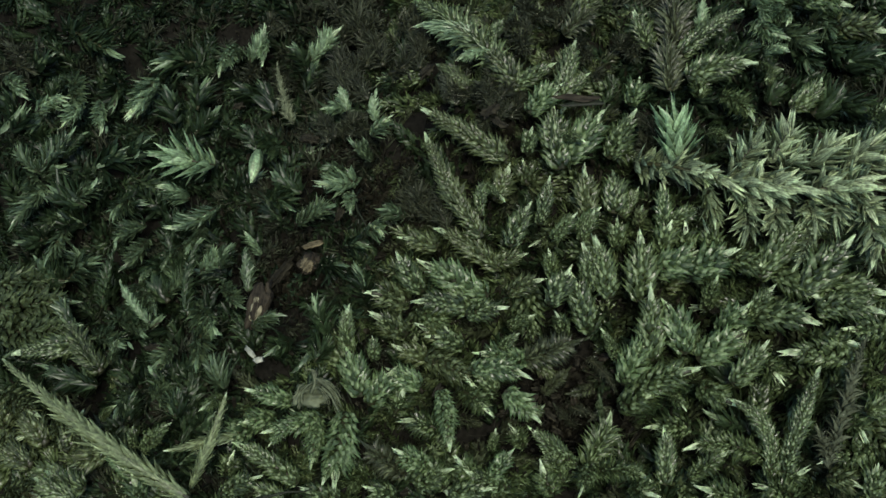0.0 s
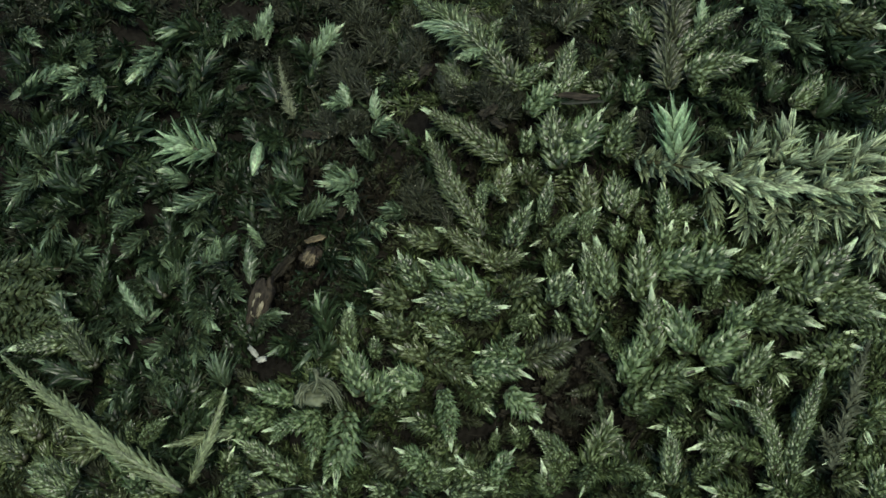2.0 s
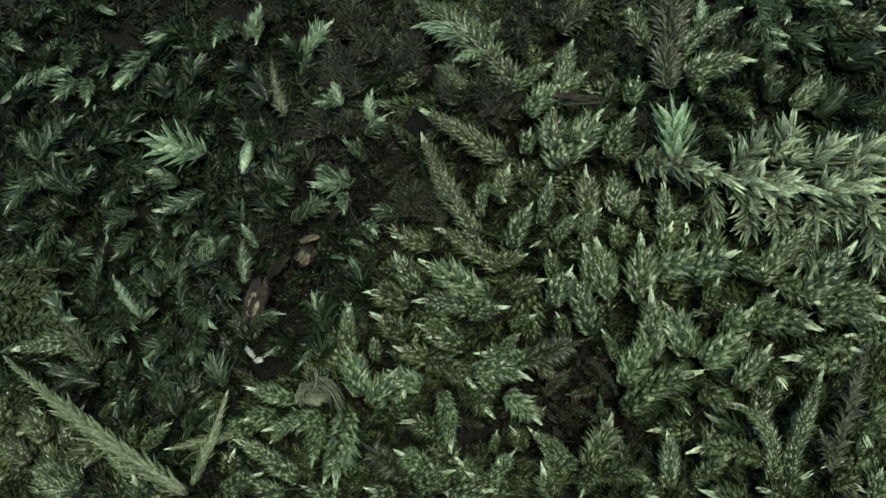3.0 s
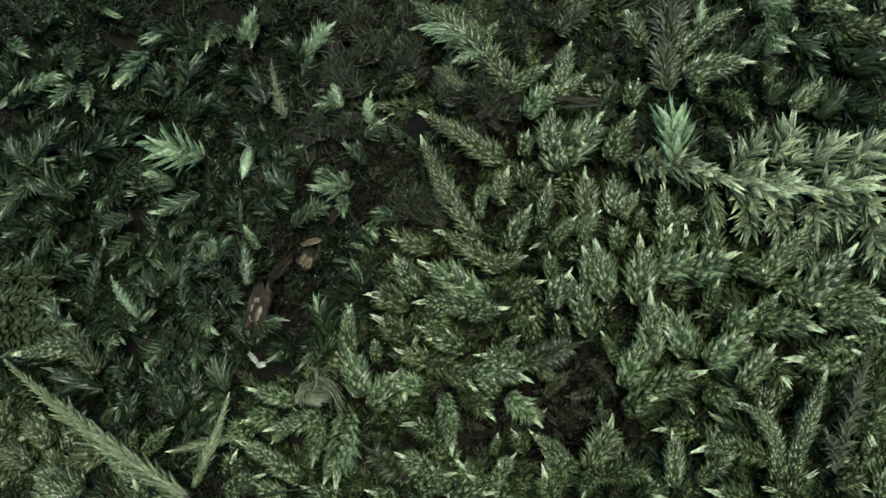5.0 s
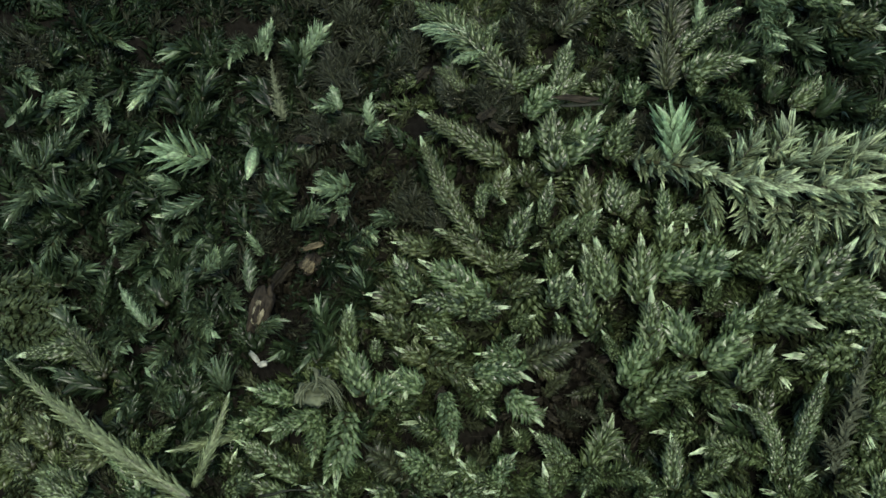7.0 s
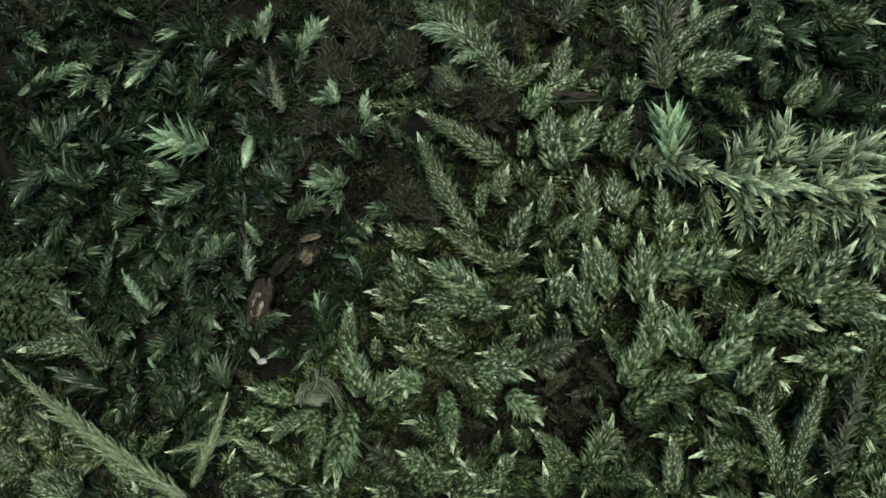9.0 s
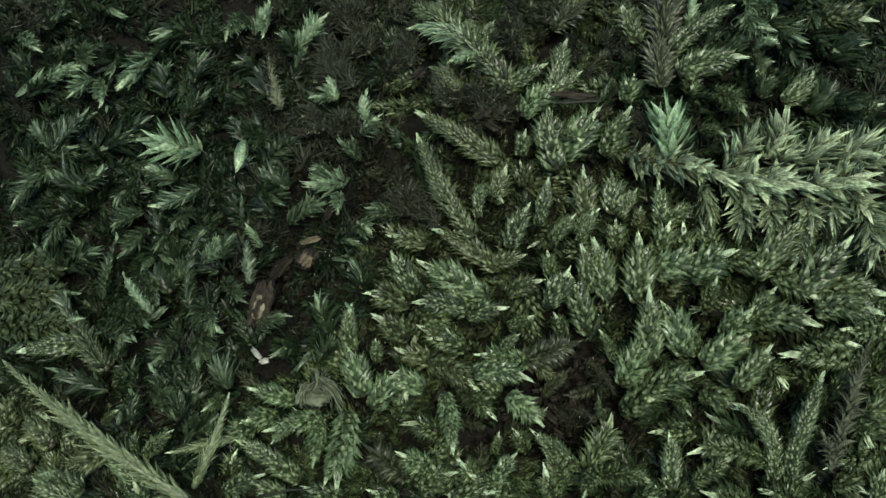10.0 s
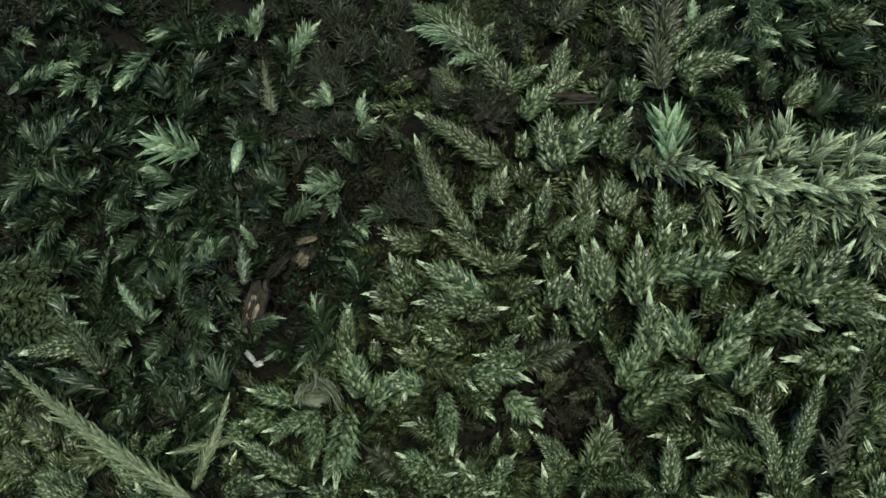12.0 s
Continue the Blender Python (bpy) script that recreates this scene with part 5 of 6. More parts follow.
rootlets()
for x, y, up, turn, size in ((-34.4, 14.9, 3, 55, 1.1), (-38.6, 10.7, 3, 60, 1.5), (-22.0, -8.7, 3.5, -40, 1.3), (-31.4, -8.5, 3, -45, 1.1),
                             (-32.9, -8.4, 3, 50, 0.9), (-43.4, 22.0, 4, -15, 1.2), (-12.7, 20.0, 3, -20, 1.2), (-7.2, 17.8, 3.5, 80, 1.1),
                             (-9.4, -7.1, 4, -45, 1.2), (-28.3, -11.8, 3, -55, 1.3), (-37.8, 18.9, 3.5, -88, 1.1), (-31.1, 14.8, 4.5, 190, 1.6)):
    lay("loose_leaf", blade_mesh("loose_leaf", size, size * 0.3, TEAL, 0.5, x), x, y, up, turn, "small pale single leaf caught in the moss", "leaf", -10)


def crumpled_leaf(x, y, up):
    """A scrap of dead leaf, frayed into three locks of pale fibres: one hanging, one arching over, one swept aside."""
    thing = lay("crumpled_leaf", lump("crumpled_leaf", 2.6, 1.5, 0.8, PAPER, 3.0, 0.9, 18, 24), x, y, up, -14, "pale crumpled scrap of dead leaf frayed into fibres", "leaf", -8)
    rng = random.Random(8)
    locks = ((20, ((-1.5, -1.8, -0.3), (-1.9, -0.5, 1.3), (-1.0, 0.3, 1.2), (-0.5, 0.7, 0.6)), 0.42),
             (9, ((-0.6, -0.2, 0.7), (0.1, 1.3, 1.5), (-0.6, 2.3, 1.6), (-1.8, 1.5, 0.9)), 0.14),
             (38, ((-0.6, 0.7, 0.5), (0.3, 1.1, 1.7), (1.4, 0.6, 1.6), (2.1, -0.9, 0.2)), 0.50))
    for count, (a, b, c, d), loose in locks:
        for _ in range(count):
            off = Vector((rng.uniform(-1, 1), rng.uniform(-1, 1), rng.uniform(-0.5, 0.5))) * loose
            fan, pts = rng.uniform(0.3, 2.6), []
            begin, end = rng.uniform(0, 0.4), rng.uniform(0.65, 1.0)
            for n in range(12):
                u = begin + (end - begin) * n / 11
                p = Vector((0.75, 0.3, 0)) + (1 - u) ** 3 * Vector(a) + 3 * u * (1 - u) ** 2 * Vector(b) + 3 * u * u * (1 - u) * Vector(c) + u ** 3 * Vector(d)
                pts.append(tuple((p + off * (0.7 + fan * abs(u - 0.35)) + 0.2 * noise.noise_vector(p * 0.9 + off * 3)) * MM))
            part("fibre", mesh_from("fibre", *tube(pts, rng.choice((0.04, 0.05, 0.07, 0.16)) * MM, 4), PAPER), thing)


crumpled_leaf(-12.1, -16.3, 4.1)


def twig(name, points, radius, material, label, category):
    """A thin stalk or fibre through points (x, y, height over the bed)."""
    x0, y0 = points[0][:2]
    pts = []
    for k in range(len(points) - 1):
        a, b = points[k], points[k + 1]
        for i in range(4):
            f = i / 4
            x, y, up = (a[c] + (b[c] - a[c]) * f for c in range(3))
            pts.append((x + 0.25 * noise.noise((x, y, 1.0)) - x0, y + 0.25 * noise.noise((x, y, 5.0)) - y0, height(a[0], a[1]) * (1 - f) + height(b[0], b[1]) * f + up))
    base = pts[0][2]
    pts = [(p[0] * MM, p[1] * MM, (p[2] - base) * MM) for p in pts]
    ob = new(name, mesh_from(name, *tube(pts, radius * MM, 6), material))
    home = pose(x0 * MM, y0 * MM, base * MM)
    ob.matrix_world = home
    SWAYING.append((ob, home, x0, y0))
    return tagged(ob, label, category)


twig("plant_fibre", ((-34.1, 12.0, 4.5), (-30.5, 9.6, 4.8), (-27.5, 6.6, 4.2)), 0.07, OLIVE, "thin olive fibre lying over the moss", "fibre")
twig("dead_stalk", ((-16.4, -25.4, 4.0), (-13.6, -25.0, 4.6), (-11.0, -24.6, 4.0)), 0.16, BROWN, "thin reddish brown stalk in the moss", "stalk")
twig("dead_stalk", ((-9.5, 6.8, 2.0), (-8.1, 3.2, 2.5), (-7.0, 1.3, 1.0)), 0.14, BROWN, "thin brown stalk in the moss", "stalk")


def crumbs():
    """Loose soil crumbs and shreds in the open pits of the bed."""
    verts, faces = [], []
    cube = [(-1, -1, -1), (1, -1, -1), (1, 1, -1), (-1, 1, -1), (-1, -1, 1), (1, -1, 1), (1, 1, 1), (-1, 1, 1)]
    sides = [(0, 3, 2, 1), (4, 5, 6, 7), (0, 1, 5, 4), (1, 2, 6, 5), (2, 3, 7, 6), (3, 0, 4, 7)]
    for px, py, r, count in ((12.5, -16, 5.5, 520), (-5, 7, 5.0, 300), (-16, -1, 5.0, 260), (19, 8.5, 3.5, 160), (5, 13, 4.0, 220), (-14, 11, 6.0, 150), (25, -7.5, 2.5, 60),
                             (0, 0, 42.0, 2600)):
        for _ in range(count):
            x, y = px + RNG.normal(0, r * 0.55), py + RNG.normal(0, r * 0.55)
            s = min(0.26, abs(RNG.normal(0.10, 0.08)) + 0.04)
            stretch = RNG.uniform(1, 4) if RNG.random() < 0.4 else 1.0
            turn = Euler(RNG.uniform(0, 6.3, 3)).to_matrix()
            o = len(verts)
            for c in cube:
                p = turn @ Vector((c[0] * s * stretch * RNG.uniform(0.6, 1.1), c[1] * s * RNG.uniform(0.6, 1.1), c[2] * s * 0.7))
                verts.append(((x + p.x) * MM, (y + p.y) * MM, (height(x, y) - 1.4 + RNG.uniform(-0.8, 1.2) + p.z) * MM))
            faces += [tuple(o + k for k in f) for f in sides]
    ob = new("soil_crumbs", mesh_from("soil_crumbs", verts, faces, LITTER, False))
    tagged(ob, "dark crumbs of humus and shredded litter", "soil", kind="stuff")


crumbs()


# ---- sway ----
SWAY = []


def sway_at(x, y, reach, xs, ys):
    """How the moss round (x, y) sways, in mm along x and y, at each of SECONDS."""
    SWAY.append((x, y, reach, xs, ys))


sway_at(-23.5, 15.1, 4.2,  # hollow
        (0, 0.12, 0.24, 0.33, -0.04, -0.5, -1.19, -1.06, -1.1, -1.22, -0.97, -0.54, -1.04, -1.4, -1.67, -1.69, -1.82, -1.92, -2),
        (0, -0.14, -0.15, -0.27, 0.74, 1.33, 0.93, 0.46, 1.12, 1.26, 0.68, 0.26, 1.6, 1.2, 1.11, 1.11, 1.33, 1.41, 1.26))
sway_at(-27.3, 8.2, 3.5,  # below the star
        (0, 0.07, 0.08, 0.15, -0.38, -1.01, -1.56, -2.11, -1.91, -1.87, -1.75, -1.69, -1.66, -1.88, -2.02, -2.13, -1.95, -2.18, -2.25),
        (0, 0.5, 0.61, 0.56, 2.08, 2.14, 2.01, 2.09, 2.57, 2.67, 1.66, 1.51, 2.97, 2.98, 2.78, 2.9, 2.78, 2.73, 2.72))
sway_at(-45.1, 24.4, 4.9,  # far corner
        (0, 1.3, 1.59, 1.77, 0.74, 0.07, -1.71, -0.46, -0.88, -1.65, -1.44, 1.45, 1.03, 0.69, 0.51, 0.43, 0.44, 0, -0.08),
        (0, 2.04, 1.51, 2.19, 7.03, 7.03, 6.5, 6.01, 7.52, 7.33, 3.76, 0.93, 5.95, 5.55, 6.18, 6.53, 6.29, 6.58, 7.14))
sway_at(-35.5, 24.3, 4.9,  # upper left
        (0, 0.05, -0.01, 0.08, -0.13, -0.74, -1.47, -1.71, -1.05, -0.99, -0.42, -0.24, -0.54, -1.34, -1.57, -2.05, -1.28, -1.28, -1.61),
        (0, 1.15, 1.04, 1.28, 4.06, 3.7, 3.26, 3.86, 4.82, 4.77, 2.59, 1.35, 3.69, 3.9, 3.47, 3.8, 3.5, 3.08, 3.39))
sway_at(-26.2, 31.5, 4.2,  # back
        (0, 0.49, 0.56, 0.72, 0.27, -0.06, -0.9, -1.79, -0.94, -0.84, 0.19, 0.97, 0.75, 0.79, 0.73, 0.59, 0.68, 0.22, 0.02),
        (0, 0.91, 0.76, 1.09, 3.49, 3.74, 3.49, 3.16, 4.18, 4.18, 1.97, 0.98, 3.61, 3.64, 4.38, 4.67, 4.61, 4.42, 4.5))
sway_at(-43.7, 18.9, 4.2,  # fork
        (0, -0.96, -1.26, -1.36, 0.38, 1.25, 1.41, -1.32, 0.82, 2.17, 1.57, -1.33, 2.28, 2.44, 2.67, 2.62, 2.13, 1.55, 1.15),
        (0, -0.31, 0.08, -0.18, -0.18, 1.21, -0.39, -1.04, -0.07, 0.53, -0.31, 0.54, 3.01, 2.93, 2.88, 2.75, 2.74, 2.84, 2.53))
sway_at(-39.8, 20.0, 3.5,  # dark gap
        (0, 1.25, 1.56, 1.47, -1.79, -2.64, -3.87, -2.61, -3.71, -4.02, -2.84, 0.67, -1.37, -1.4, -1.38, -1.35, -1.6, -1.93, -2.02),
        (0, 0.52, 0.52, 0.73, 2.42, 2.22, 3.16, 2.36, 2.53, 2.38, 1.97, -0.55, 1.53, 1.29, 1.67, 1.82, 1.74, 1.97, 2.14))
sway_at(-44.8, 7.0, 4.2,  # far left
        (0, -0.15, -0.17, -0.21, -0.87, -0.95, -0.99, -1.56, -1.21, -1.13, -0.8, -1.07, -0.45, -0.54, -0.53, -0.48, -0.81, -1.21, -1.44),
        (0, 0.28, 0.39, 0.24, 2.23, 2.56, 1.87, 1.22, 2.08, 2.39, 0.81, 0.4, 2.78, 2.68, 2.71, 2.76, 2.64, 2.69, 2.75))
sway_at(-39.3, 11.8, 4.2,  # left
        (0, 0.24, 0.33, 0.47, -0.26, -0.82, -0.98, -1.62, -1.19, -1.17, -0.92, -0.23, 0.49, 0.45, 0.61, 0.45, 0.25, 0.08, -0.17),
        (0, 0.16, -0.09, -0.3, 1.32, 1.79, 1.37, 1.07, 1.88, 1.89, 0.84, -0.4, 1.46, 1.3, 1.31, 1.29, 1.25, 1.08, 0.87))
sway_at(-40.0, 0.1, 4.2,  # left thicket
        (0, 0.3, 0.27, 0.22, -0.58, -1.31, -1.25, -1.43, -1.46, -1.53, -1.03, -0.11, -0.27, -0.2, -0.18, -0.28, -0.21, -0.3, -0.45),
        (0, -0.33, -0.27, -0.36, 0.54, 1.07, 0.64, -0.01, 0.66, 0.83, -0.02, -1.18, 0.57, 0.69, 0.73, 0.87, 0.74, 0.39, 0.46))
sway_at(-32.2, -3.2, 3.5,  # left pit
        (0, 0.13, 0.34, 0.33, -0.46, -0.84, -1.01, -1.23, -1.01, -1.15, -0.9, -0.16, -0.08, -0.09, 0.2, 0.06, 0.15, -0.26, -0.42),
        (0, -0.23, -0.27, -0.44, 0.29, 0.46, 0.53, 0.73, 0.82, 0.98, 0.11, -0.41, 1.34, 1.29, 1.09, 1.11, 1.1, 0.59, 0.46))
sway_at(-14.2, 31.1, 4.2,  # upper middle
        (0, 0.05, 0.06, 0.08, 0.04, -1.07, -1.19, -0.92, -1.26, -1.26, -1.46, -1.38, -1.73, -1.88, -1.74, -1.66, -1.75, -2.03, -2.46),
        (0, 0.13, 0.26, 0.18, 0.33, 0.5, 0.77, 0.8, 0.67, 0.62, 0.52, 0.57, 1.14, 1.56, 1.76, 1.8, 1.76, 1.1, 0.75))
sway_at(-8.1, 9.4, 4.2,  # middle
        (0, 0.11, 0.09, 0.21, 0.05, -0.57, -0.81, -0.79, -0.86, -0.97, -0.97, -0.85, -1.37, -1.2, -1.26, -1.22, -1.23, -1.34, -1.63),
        (0, -0.04, -0.03, 0.01, 0.17, 0.46, 0.08, -0.09, -0.21, -0.09, -0.3, -0.51, 0.31, 0.37, 0.35, 0.36, 0.26, 0.14, 0.14))
sway_at(-17.6, -1.7, 3.5,  # wood
        (0, 0.16, 0.26, 0.38, 0.08, -0.23, -0.43, -0.18, -0.27, -0.34, -0.2, 0.06, -0.12, -0.09, -0.09, -0.04, -0.09, -0.3, -0.38),
        (0, -0.06, -0.12, -0.36, 0.63, 0.92, 0.78, 0.57, 0.74, 0.82, 0.32, -0.04, 0.83, 0.56, 0.57, 0.26, 0.65, 0.72, 0.76))
sway_at(-23.4, -7.7, 3.5,  # before the wood
        (0, 0.03, 0.1, 0.16, -0.59, -0.82, -0.87, -0.66, -1.03, -1.35, -0.98, -0.68, -0.36, -0.31, -0.19, -0.21, -0.46, -0.56, -0.63),
        (0, -0.35, -0.51, -0.84, 0.59, 1.49, 0.97, 0.56, 0.97, 1.16, 0.27, -0.16, 1.03, 0.72, 0.44, 0.31, 0.43, 0.81, 1.08))
sway_at(-18.6, -10.4, 2.8,  # flake
        (0, 0.27, 0.37, 0.42, 0.43, 0.07, -0.09, 0.5, 0.25, 0.18, 0.33, 0.73, 0.58, 1.1, 1.03, 0.98, 0.74, 0.25, 0.11),
        (0, 0.38, 0.45, -0.06, -0.2, -0.89, -0.41, -1.18, -0.87, -0.97, -1.07, -1.06, -0.69, -0.62, -0.37, -0.58, -0.3, -0.69, -0.96))
sway_at(-46.0, -8.3, 3.5,  # straw tip
        (0, -0.39, -0.3, -0.5, -0.81, -0.31, -0.29, -0.27, 0.2, 0.51, 0.34, 0.35, -0.14, -0.17, -0.13, -0.2, 0, 0.49, 0.99),
        (0, 0.09, 0.09, 0.05, 0.04, -0.13, 0.44, 0.29, 0.31, 0.42, 0.28, 0.28, 0.88, 0.93, 0.95, 1.04, 1.08, 0.82, 0.46))
sway_at(-39.2, -11.8, 3.5,  # straw
        (0, -0.3, -0.19, -0.37, -0.66, 0.21, 0.32, 0.75, 0.68, 0.66, 0.82, 0.92, 1.24, 1.3, 1.33, 1.33, 1.25, 1.29, 1.36),
        (0, 0.3, 0.28, 0.34, 0.44, -0.06, 0.03, -0.4, -0.29, -0.18, -0.51, -0.48, -0.68, -0.62, -0.59, -0.49, -0.35, -0.47, -0.45))
sway_at(-24.9, -20.2, 3.5,  # straw foot
        (0, -0.01, 0.04, -0.12, -0.29, -0.13, -0.01, 0.1, 0.11, 0.12, 0.16, 0.22, 0.09, 0.19, 0.25, 0.2, 0.25, 0.29, 0.39),
        (0, 0.33, 0.45, 0.6, 0.46, -0.27, -0.09, -0.35, -0.44, -0.4, -0.36, -0.42, -0.73, -0.66, -0.64, -0.59, -0.48, -0.51, -0.54))
sway_at(-38.5, -21.8, 4.2,  # corner
        (0, -0.19, -0.08, -0.35, -0.71, -0.49, -0.32, -0.13, -0.07, -0.05, 0.07, 0.08, -0.32, -0.27, -0.15, -0.15, -0.11, -0.13, 0.14),
        (0, 0.26, 0.34, 0.48, 0.49, 0.34, 0.46, 0.18, -0.01, -0.1, -0.12, -0.11, -0.2, -0.14, -0.12, -0.03, 0.19, 0.06, -0.15))
sway_at(1.6, 19.4, 4.2,  # top
        (0, -0.02, -0.01, -0.04, -0.36, -0.37, -0.41, -0.62, -0.58, -0.55, -0.65, -0.58, -0.76, -0.92, -0.82, -0.73, -0.77, -0.77, -0.78),
        (0, -0.09, -0.06, -0.07, -0.13, -0.31, -0.12, -0.11, -0.22, -0.24, -0.35, -0.36, -0.43, -0.41, -0.3, -0.31, -0.35, -0.42, -0.44))
sway_at(28.0, 17.0, 4.2,  # upper right
        (0, -0.09, -0.06, -0.08, -0.25, -0.38, -0.34, -0.46, -0.49, -0.47, -0.53, -0.57, -0.96, -0.99, -0.95, -1.04, -1.02, -1, -1.06),
        (0, -0.01, -0.02, -0.04, 0.13, 0.17, 0.3, 0.32, 0.34, 0.34, 0.38, 0.33, 0.26, 0.45, 0.48, 0.57, 0.56, 0.51, 0.35))
sway_at(39.8, 28.9, 4.2,  # far right
        (0, -0.05, -0.03, -0.04, -0.22, -0.33, -0.27, 0.49, -0.3, -0.28, -0.04, -0.03, -0.95, -1.47, -1.44, -0.96, -0.63, -0.85, -0.92),
        (0, -0.01, -0.03, -0.02, 0.14, 0.18, 0.3, -0.47, 0.35, 0.35, 0.12, 0.03, 0.53, 0.81, 0.84, 0.54, 0.37, 0.53, 0.51))
sway_at(31.7, 8.9, 4.2,  # dry branch
        (0, 0.05, 0.07, 0.06, -0.05, -0.07, 0.04, 0.07, -0.04, -0.03, -0.09, -0.07, -0.4, -0.46, -0.43, -0.17, 0.01, -0.06, -0.08),
        (0, -0.01, -0.02, 0.04, 0.13, 0.17, 0.19, 0.27, 0.26, 0.26, 0.32, 0.34, 0.36, 0.44, 0.51, 0.37, 0.41, 0.39, 0.45))
sway_at(29.0, -16.6, 4.2,  # curl
        (0, 0.06, 0.03, 0.18, 0.36, 0.31, 0.23, 0.73, 0.53, 0.48, 0.55, 0.53, 0.48, 0.53, 0.46, 0.39, 0.35, 0.35, 0.37),
        (0, -0.13, -0.14, 0.08, -0.01, -0.49, -0.26, -0.05, -0.34, -0.33, -0.35, -0.35, -0.78, -0.46, -0.42, -0.6, -0.62, -0.62, -0.73))
sway_at(39.2, -6.7, 4.2,  # right
        (0, 0.06, 0.02, 0.01, 0.03, 0.05, -0.02, 0.05, 0.1, 0.13, 0.13, 0.12, 0.07, -0.05, -0.2, -0.18, -0.13, -0.05, -0.03),
        (0, -0.33, -0.34, -0.29, -0.3, -0.7, -0.54, -0.61, -0.33, -0.41, -0.19, -0.1, -0.43, -0.1, 0.03, -0.34, -0.44, -0.45, -0.38))
sway_at(-17.5, -15.0, 4.2,  # front left
        (0, -0.01, -0.01, 0.03, 0.08, 0.1, 0.04, 0.05, 0.06, 0.04, 0, 0.02, 0.08, 0.08, 0.15, 0.17, 0.08, 0.11, 0.07),
        (0, 0, 0.01, 0.08, -0.02, 0.07, 0.11, 0.26, 0.1, 0.1, 0.23, 0.19, 0.08, 0.09, 0.14, 0.24, 0.28, 0.23, 0.19))
sway_at(1.3, -18.1, 4.2,  # front
        (0, -0.02, -0.03, -0.04, 0.02, 0.03, 0, 0.1, 0.1, 0.11, 0.16, 0.13, 0.17, 0.23, 0.25, 0.14, 0.11, 0.12, 0.14),
        (0, -0.04, -0.09, -0.06, -0.02, -0.05, -0.16, -0.24, -0.14, -0.11, -0.21, -0.2, -0.19, -0.28, -0.27, -0.3, -0.27, -0.25, -0.26))
sway_at(13.0, -4.4, 4.9,  # centre
        (0, -0.02, -0.02, -0.03, -0.06, 0, -0.04, -0.1, -0.08, -0.07, -0.07, -0.06, -0.03, -0.11, -0.17, -0.18, -0.17, -0.17, -0.13),
        (0, -0.01, 0, -0.02, -0.01, -0.04, -0.04, -0.08, -0.08, -0.06, -0.08, -0.06, -0.06, -0.05, -0.06, -0.12, -0.16, -0.15, -0.15))
sway_at(13.3, 22.3, 2.6,  # tall tip
        (0, -0.01, -0.12, 0.01, -0.38, -0.54, -0.48, -0.63, -0.66, -0.64, -0.8, -0.78, -0.91, -1.02, -0.96, -0.96, -0.96, -0.94, -0.91),
        (0, 0.14, 0.04, 0.08, 0.17, 0.25, 0.14, 0.13, 0.34, 0.45, 0.22, 0.13, 0.43, 0.26, 0.29, 0.19, 0.24, 0.29, 0.36))
sway_at(-1.8, 11.6, 2.6,  # olive tip
        (0, -0.07, -0.06, -0.05, -0.08, -0.22, -0.27, -0.33, -0.27, -0.34, -0.39, -0.46, -0.43, -0.54, -0.49, -0.4, -0.48, -0.39, -0.46),
        (0, 0.07, 0.06, 0.11, 0.03, -0.04, -0.01, -0.12, -0.12, -0.02, -0.24, -0.23, -0.23, -0.27, -0.23, -0.23, -0.2, -0.34, -0.25))
sway_at(19.2, 14.1, 2.6,  # right olive tip
        (0, 0.01, 0.01, 0.02, -0.16, -0.22, -0.27, -0.24, -0.17, -0.16, -0.22, -0.3, -0.42, -0.62, -0.48, -0.39, -0.47, -0.47, -0.34),
        (0, 0.06, 0.08, -0, 0.19, 0.27, 0.16, 0.03, 0.24, 0.34, 0.14, 0.04, 0.43, 0.37, 0.38, 0.18, 0.13, 0.18, 0.34))
sway_at(28.5, -16.5, 2.6,  # curl tip
        (0, 0.1, -0.02, 0.04, 0.06, 0.05, -0.12, 0.14, 0.05, 0.05, 0.2, 0.2, 0.03, -0.07, -0.12, -0.15, -0.11, -0.15, -0.14),
        (0, -0.06, -0.02, 0.05, -0.05, -0.2, -0.24, -0.1, -0.08, -0.17, 0, -0.08, -0.42, -0.17, -0.08, -0.41, -0.43, -0.42, -0.45))
sway_at(42.0, 27.0, 2.6,  # back right corner
        (0, -0.09, 0.09, 0.12, -0.41, -0.51, -0.28, 0.04, -0.48, -0.45, -0.35, -0.34, -1.26, -1.7, -1.64, -1.01, -0.85, -1, -1.15),
        (0, 0.48, -0.11, -0.35, 0.82, 0.85, 0.46, 0.43, 1.22, 1.31, 1.11, 1, 1.51, 1.86, 1.75, 1.43, 1.3, 1.42, 1.48))
sway_at(17.4, 27.9, 2.6,  # back
        (0, -0.12, -0.24, -0.2, -0.56, -0.65, -0.77, -1.01, -0.94, -0.92, -0.82, -0.81, -1.3, -1.5, -1.33, -1.16, -1.16, -1.22, -1.28),
        (0, 0.16, 0.07, 0.09, 0.53, 0.6, 0.49, 0.47, 0.8, 0.8, 0.36, 0.26, 0.79, 0.83, 0.85, 0.53, 0.59, 0.75, 0.82))
sway_at(-16.8, 20.7, 2.6,  # withered stalk
        (-0, 0.02, 0.02, 0.03, -0.12, -0.97, -1.13, -1.1, -1.23, -1.4, -1.34, -1.33, -1.43, -1.47, -1.43, -1.54, -1.52, -1.79, -2.13),
        (0, -0.09, -0.13, -0.04, 0.53, 0.64, 0.93, 0.93, 0.92, 0.92, 0.44, 0.46, 1.36, 1.66, 2.04, 2.27, 2.06, 1.72, 1.37))
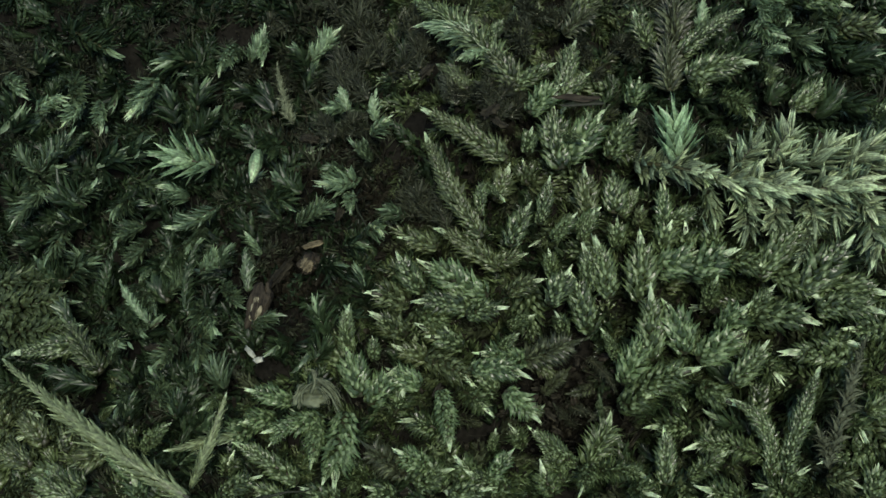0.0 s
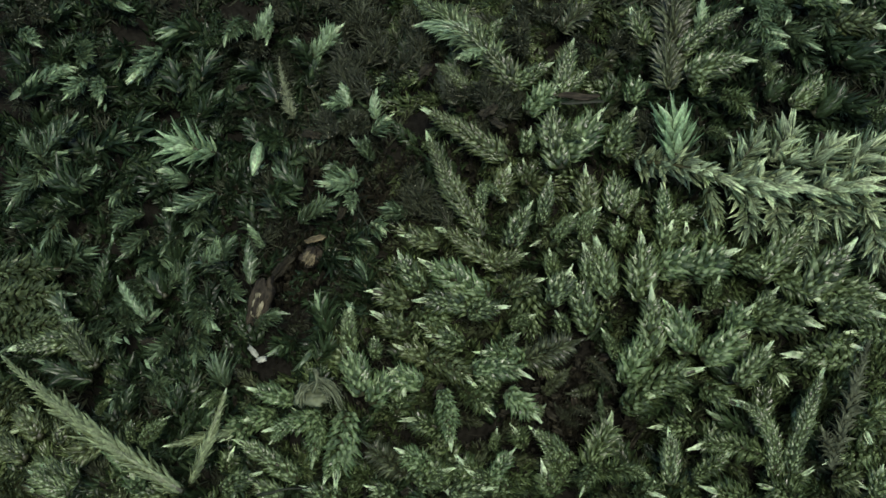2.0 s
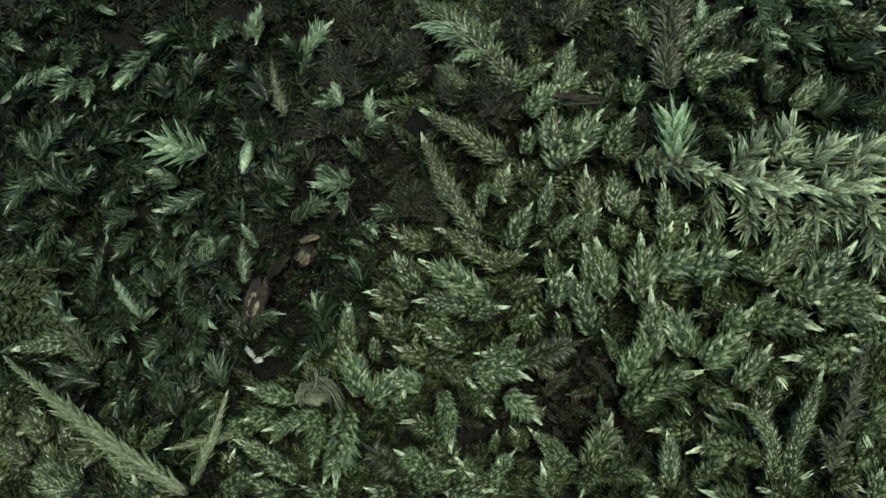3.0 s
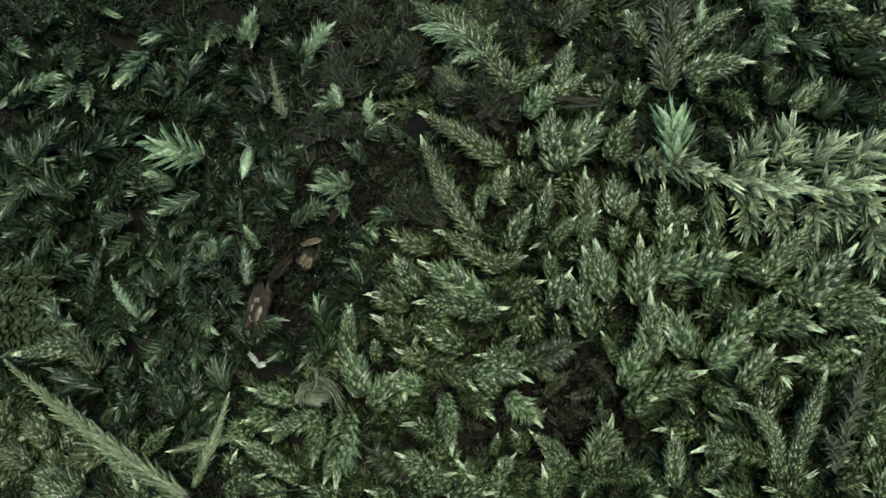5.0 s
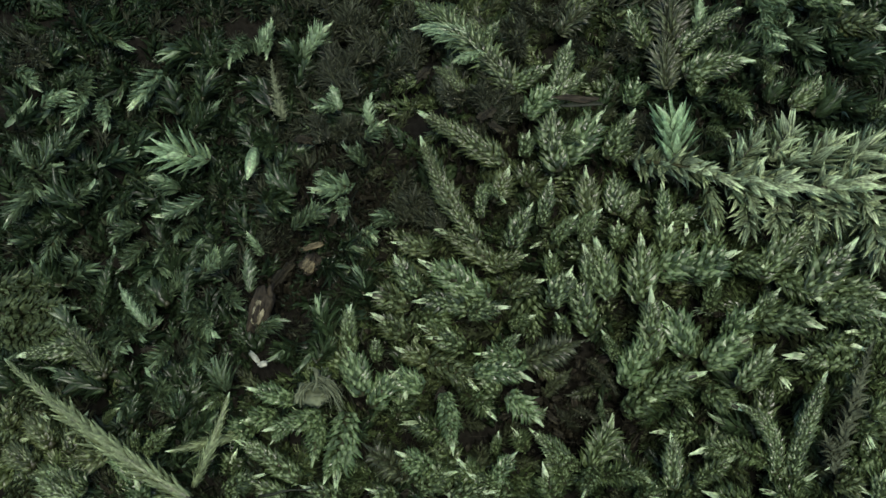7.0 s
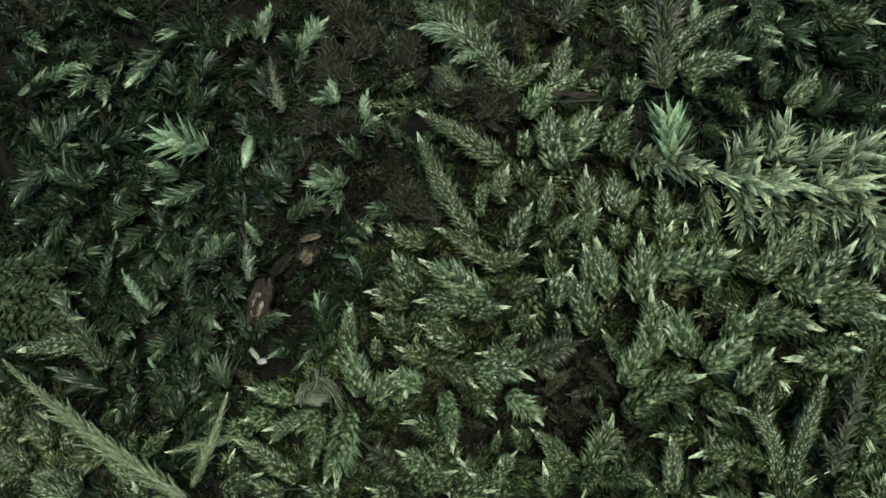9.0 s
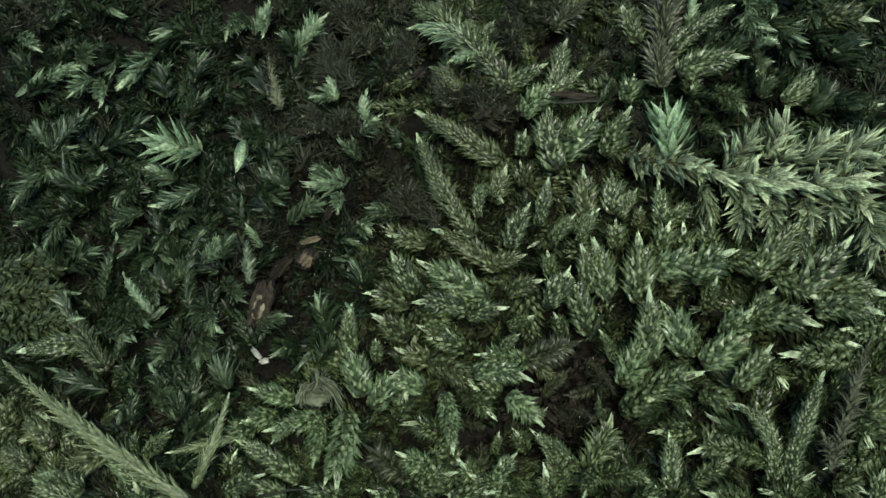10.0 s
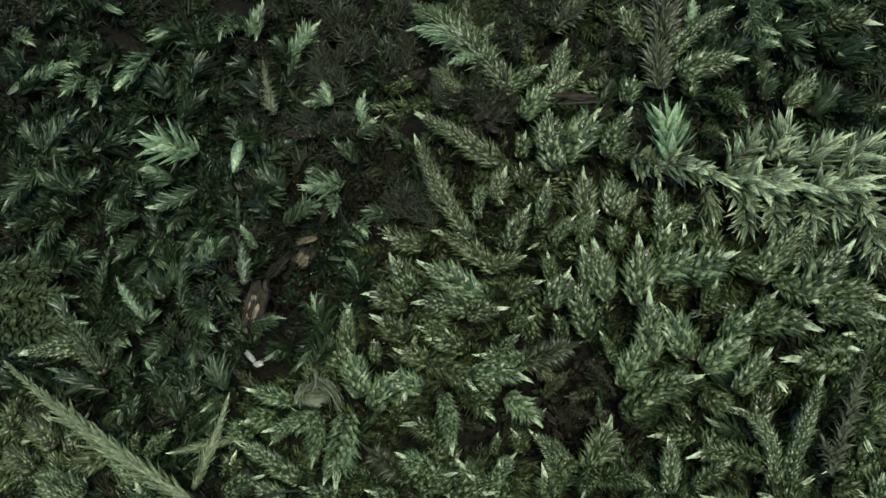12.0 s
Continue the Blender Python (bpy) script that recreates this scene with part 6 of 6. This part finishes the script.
sway_at(-22.2, -0.9, 2.6,  # by the wood
        (-0, 0.59, 0.62, 0.77, 0.17, -0.59, -0.64, -0.38, -0.66, -0.82, -0.55, 0.11, -0.05, 0.09, 0.22, 0.04, -0.08, -0.45, -0.6),
        (0, -0.1, -0.15, 0.03, 0.72, 1.07, 0.77, 1.15, 1.05, 1.05, 0.35, -0.1, 1.23, 1.4, 1.36, 1.35, 0.89, 0.98, 0.97))
sway_at(-9.8, 8.1, 2.6,  # hollow edge
        (0, 0.05, 0.05, 0.15, 0.03, -0.55, -0.69, -0.76, -0.86, -0.94, -0.89, -0.79, -1.3, -1.24, -1.19, -1.19, -1.18, -1.27, -1.51),
        (0, -0.26, -0.18, -0.21, -0.29, -0.09, -0.23, -0.34, -0.63, -0.53, -0.66, -0.65, -0.25, -0.28, -0.24, -0.25, -0.23, -0.44, -0.45))
sway_at(32.6, 18.5, 2.6,  # hooks
        (0, 0.08, -0.05, -0.02, -0.23, -0.2, -0.25, -0.23, -0.39, -0.29, -0.29, -0.28, -0.64, -0.99, -0.93, -0.6, -0.52, -0.58, -0.64),
        (-0, 0.12, -0.15, -0.25, 0.64, 0.76, 0.51, 0.38, 0.91, 0.91, 0.6, 0.5, 0.99, 1.22, 1.23, 0.81, 0.79, 0.91, 0.98))
sway_at(19.9, -5.7, 2.6,  # middle right
        (0, -0, -0.07, -0.09, -0.04, 0.03, -0.14, -0.2, -0.14, -0.12, -0.16, -0.15, -0.13, -0.25, -0.21, -0.31, -0.28, -0.3, -0.2),
        (0, -0.02, -0.08, -0.17, 0, -0.01, -0.2, -0.22, -0.21, -0.12, -0.13, -0.13, -0.13, -0.11, -0.1, -0.36, -0.31, -0.37, -0.31))
sway_at(5.6, -7.2, 2.6,  # pale tip
        (0, 0.01, -0.05, 0.02, -0.02, -0.04, -0.03, -0.01, -0.03, -0.02, -0.05, -0.05, 0.06, 0.02, -0.03, -0.03, -0.08, -0.02, -0.01),
        (0, 0.1, 0.1, 0.13, 0.05, 0, 0.1, 0.18, 0.09, 0.09, 0.16, 0.17, 0.08, 0.12, 0.06, 0.15, 0.18, 0.15, 0.12))
sway_at(-18.4, -20.6, 2.6,  # front shoot
        (0, -0.04, 0, -0.12, -0.09, 0.01, -0.02, 0.23, 0.14, 0.15, 0.13, 0.13, -0.1, 0.09, 0.19, 0.19, 0.16, 0.12, 0.14),
        (0, 0.14, 0.11, 0.26, 0.21, 0.11, 0.26, 0.34, 0.25, 0.18, 0.22, 0.24, 0.32, 0.31, 0.35, 0.43, 0.44, 0.36, 0.27))
sway_at(0.0, -20.2, 2.6,  # hanging tip
        (0, 0.05, 0.09, 0.14, 0.09, 0.1, 0.08, 0.17, 0.24, 0.16, 0.22, 0.23, 0.24, 0.27, 0.29, 0.29, 0.26, 0.22, 0.31),
        (0, -0.02, -0.03, -0.06, 0.03, -0.03, -0.08, -0.17, -0.09, -0.01, -0.11, -0.18, -0.18, -0.21, -0.19, -0.27, -0.24, -0.19, -0.21))
sway_at(24.4, 11.6, 2.6,  # fan
        (0, -0.15, -0.15, -0.14, -0.24, -0.38, -0.25, -0.3, -0.33, -0.31, -0.36, -0.44, -0.66, -0.68, -0.63, -0.71, -0.71, -0.62, -0.68),
        (0, 0.18, 0.21, 0.12, 0.29, 0.39, 0.36, 0.44, 0.35, 0.45, 0.44, 0.45, 0.53, 0.56, 0.57, 0.57, 0.44, 0.46, 0.43))
sway_at(40.7, 9.0, 2.6,  # dry sprigs
        (0, 0, 0.08, 0.19, -0.1, -0.16, -0.03, 0.16, -0.16, -0.15, -0.18, -0.25, -0.51, -0.68, -0.71, -0.37, -0.26, -0.27, -0.35),
        (0, -0.04, -0.08, -0.1, -0.13, -0.19, -0.16, 0.39, 0.22, 0.21, 0.32, 0.32, 0.1, 0.3, 0.29, 0.19, 0.28, 0.18, 0.05))
sway_at(2.8, 22.8, 2.6,  # upper edge
        (0, -0.1, -0.21, -0.08, -0.29, -0.45, -0.58, -0.73, -0.76, -0.74, -0.8, -0.79, -0.93, -1.13, -1.07, -0.98, -1.07, -1.06, -1.03),
        (0, 0.1, 0.09, 0.14, 0.15, 0.09, 0.01, -0.01, 0.1, 0.1, -0.03, -0.01, -0.02, -0.07, -0.03, 0.07, 0, -0.04, -0.17))


def drift(x, y, i):
    """How far the moss at (x, y) has swayed at the i-th of SECONDS, in mm."""
    total, dx, dy = 1e-6, 0.0, 0.0
    for ax, ay, reach, xs, ys in SWAY:
        w = math.exp(-((x - ax) ** 2 + (y - ay) ** 2) / (2 * reach * reach))
        total, dx, dy = total + w, dx + w * xs[i], dy + w * ys[i]
    return dx / total, dy / total


def motions():
    for thing, home, x, y in SWAYING:
        moves = [drift(x, y, i) for i in range(len(SECONDS))]
        if max(abs(a) + abs(b) for a, b in moves) < 0.12:
            continue
        rows = []
        for t, (dx, dy) in zip(SECONDS, moves):
            tilt = Matrix.Rotation(radians(1.5) * math.hypot(dx, dy), 4, Vector((-dy, dx, 0)) if abs(dx) + abs(dy) > 1e-6 else Vector((1, 0, 0)))
            rows.append((t, Matrix.Translation((dx * MM, dy * MM, 0)) @ home @ tilt))
        walk(thing, rows)


motions()
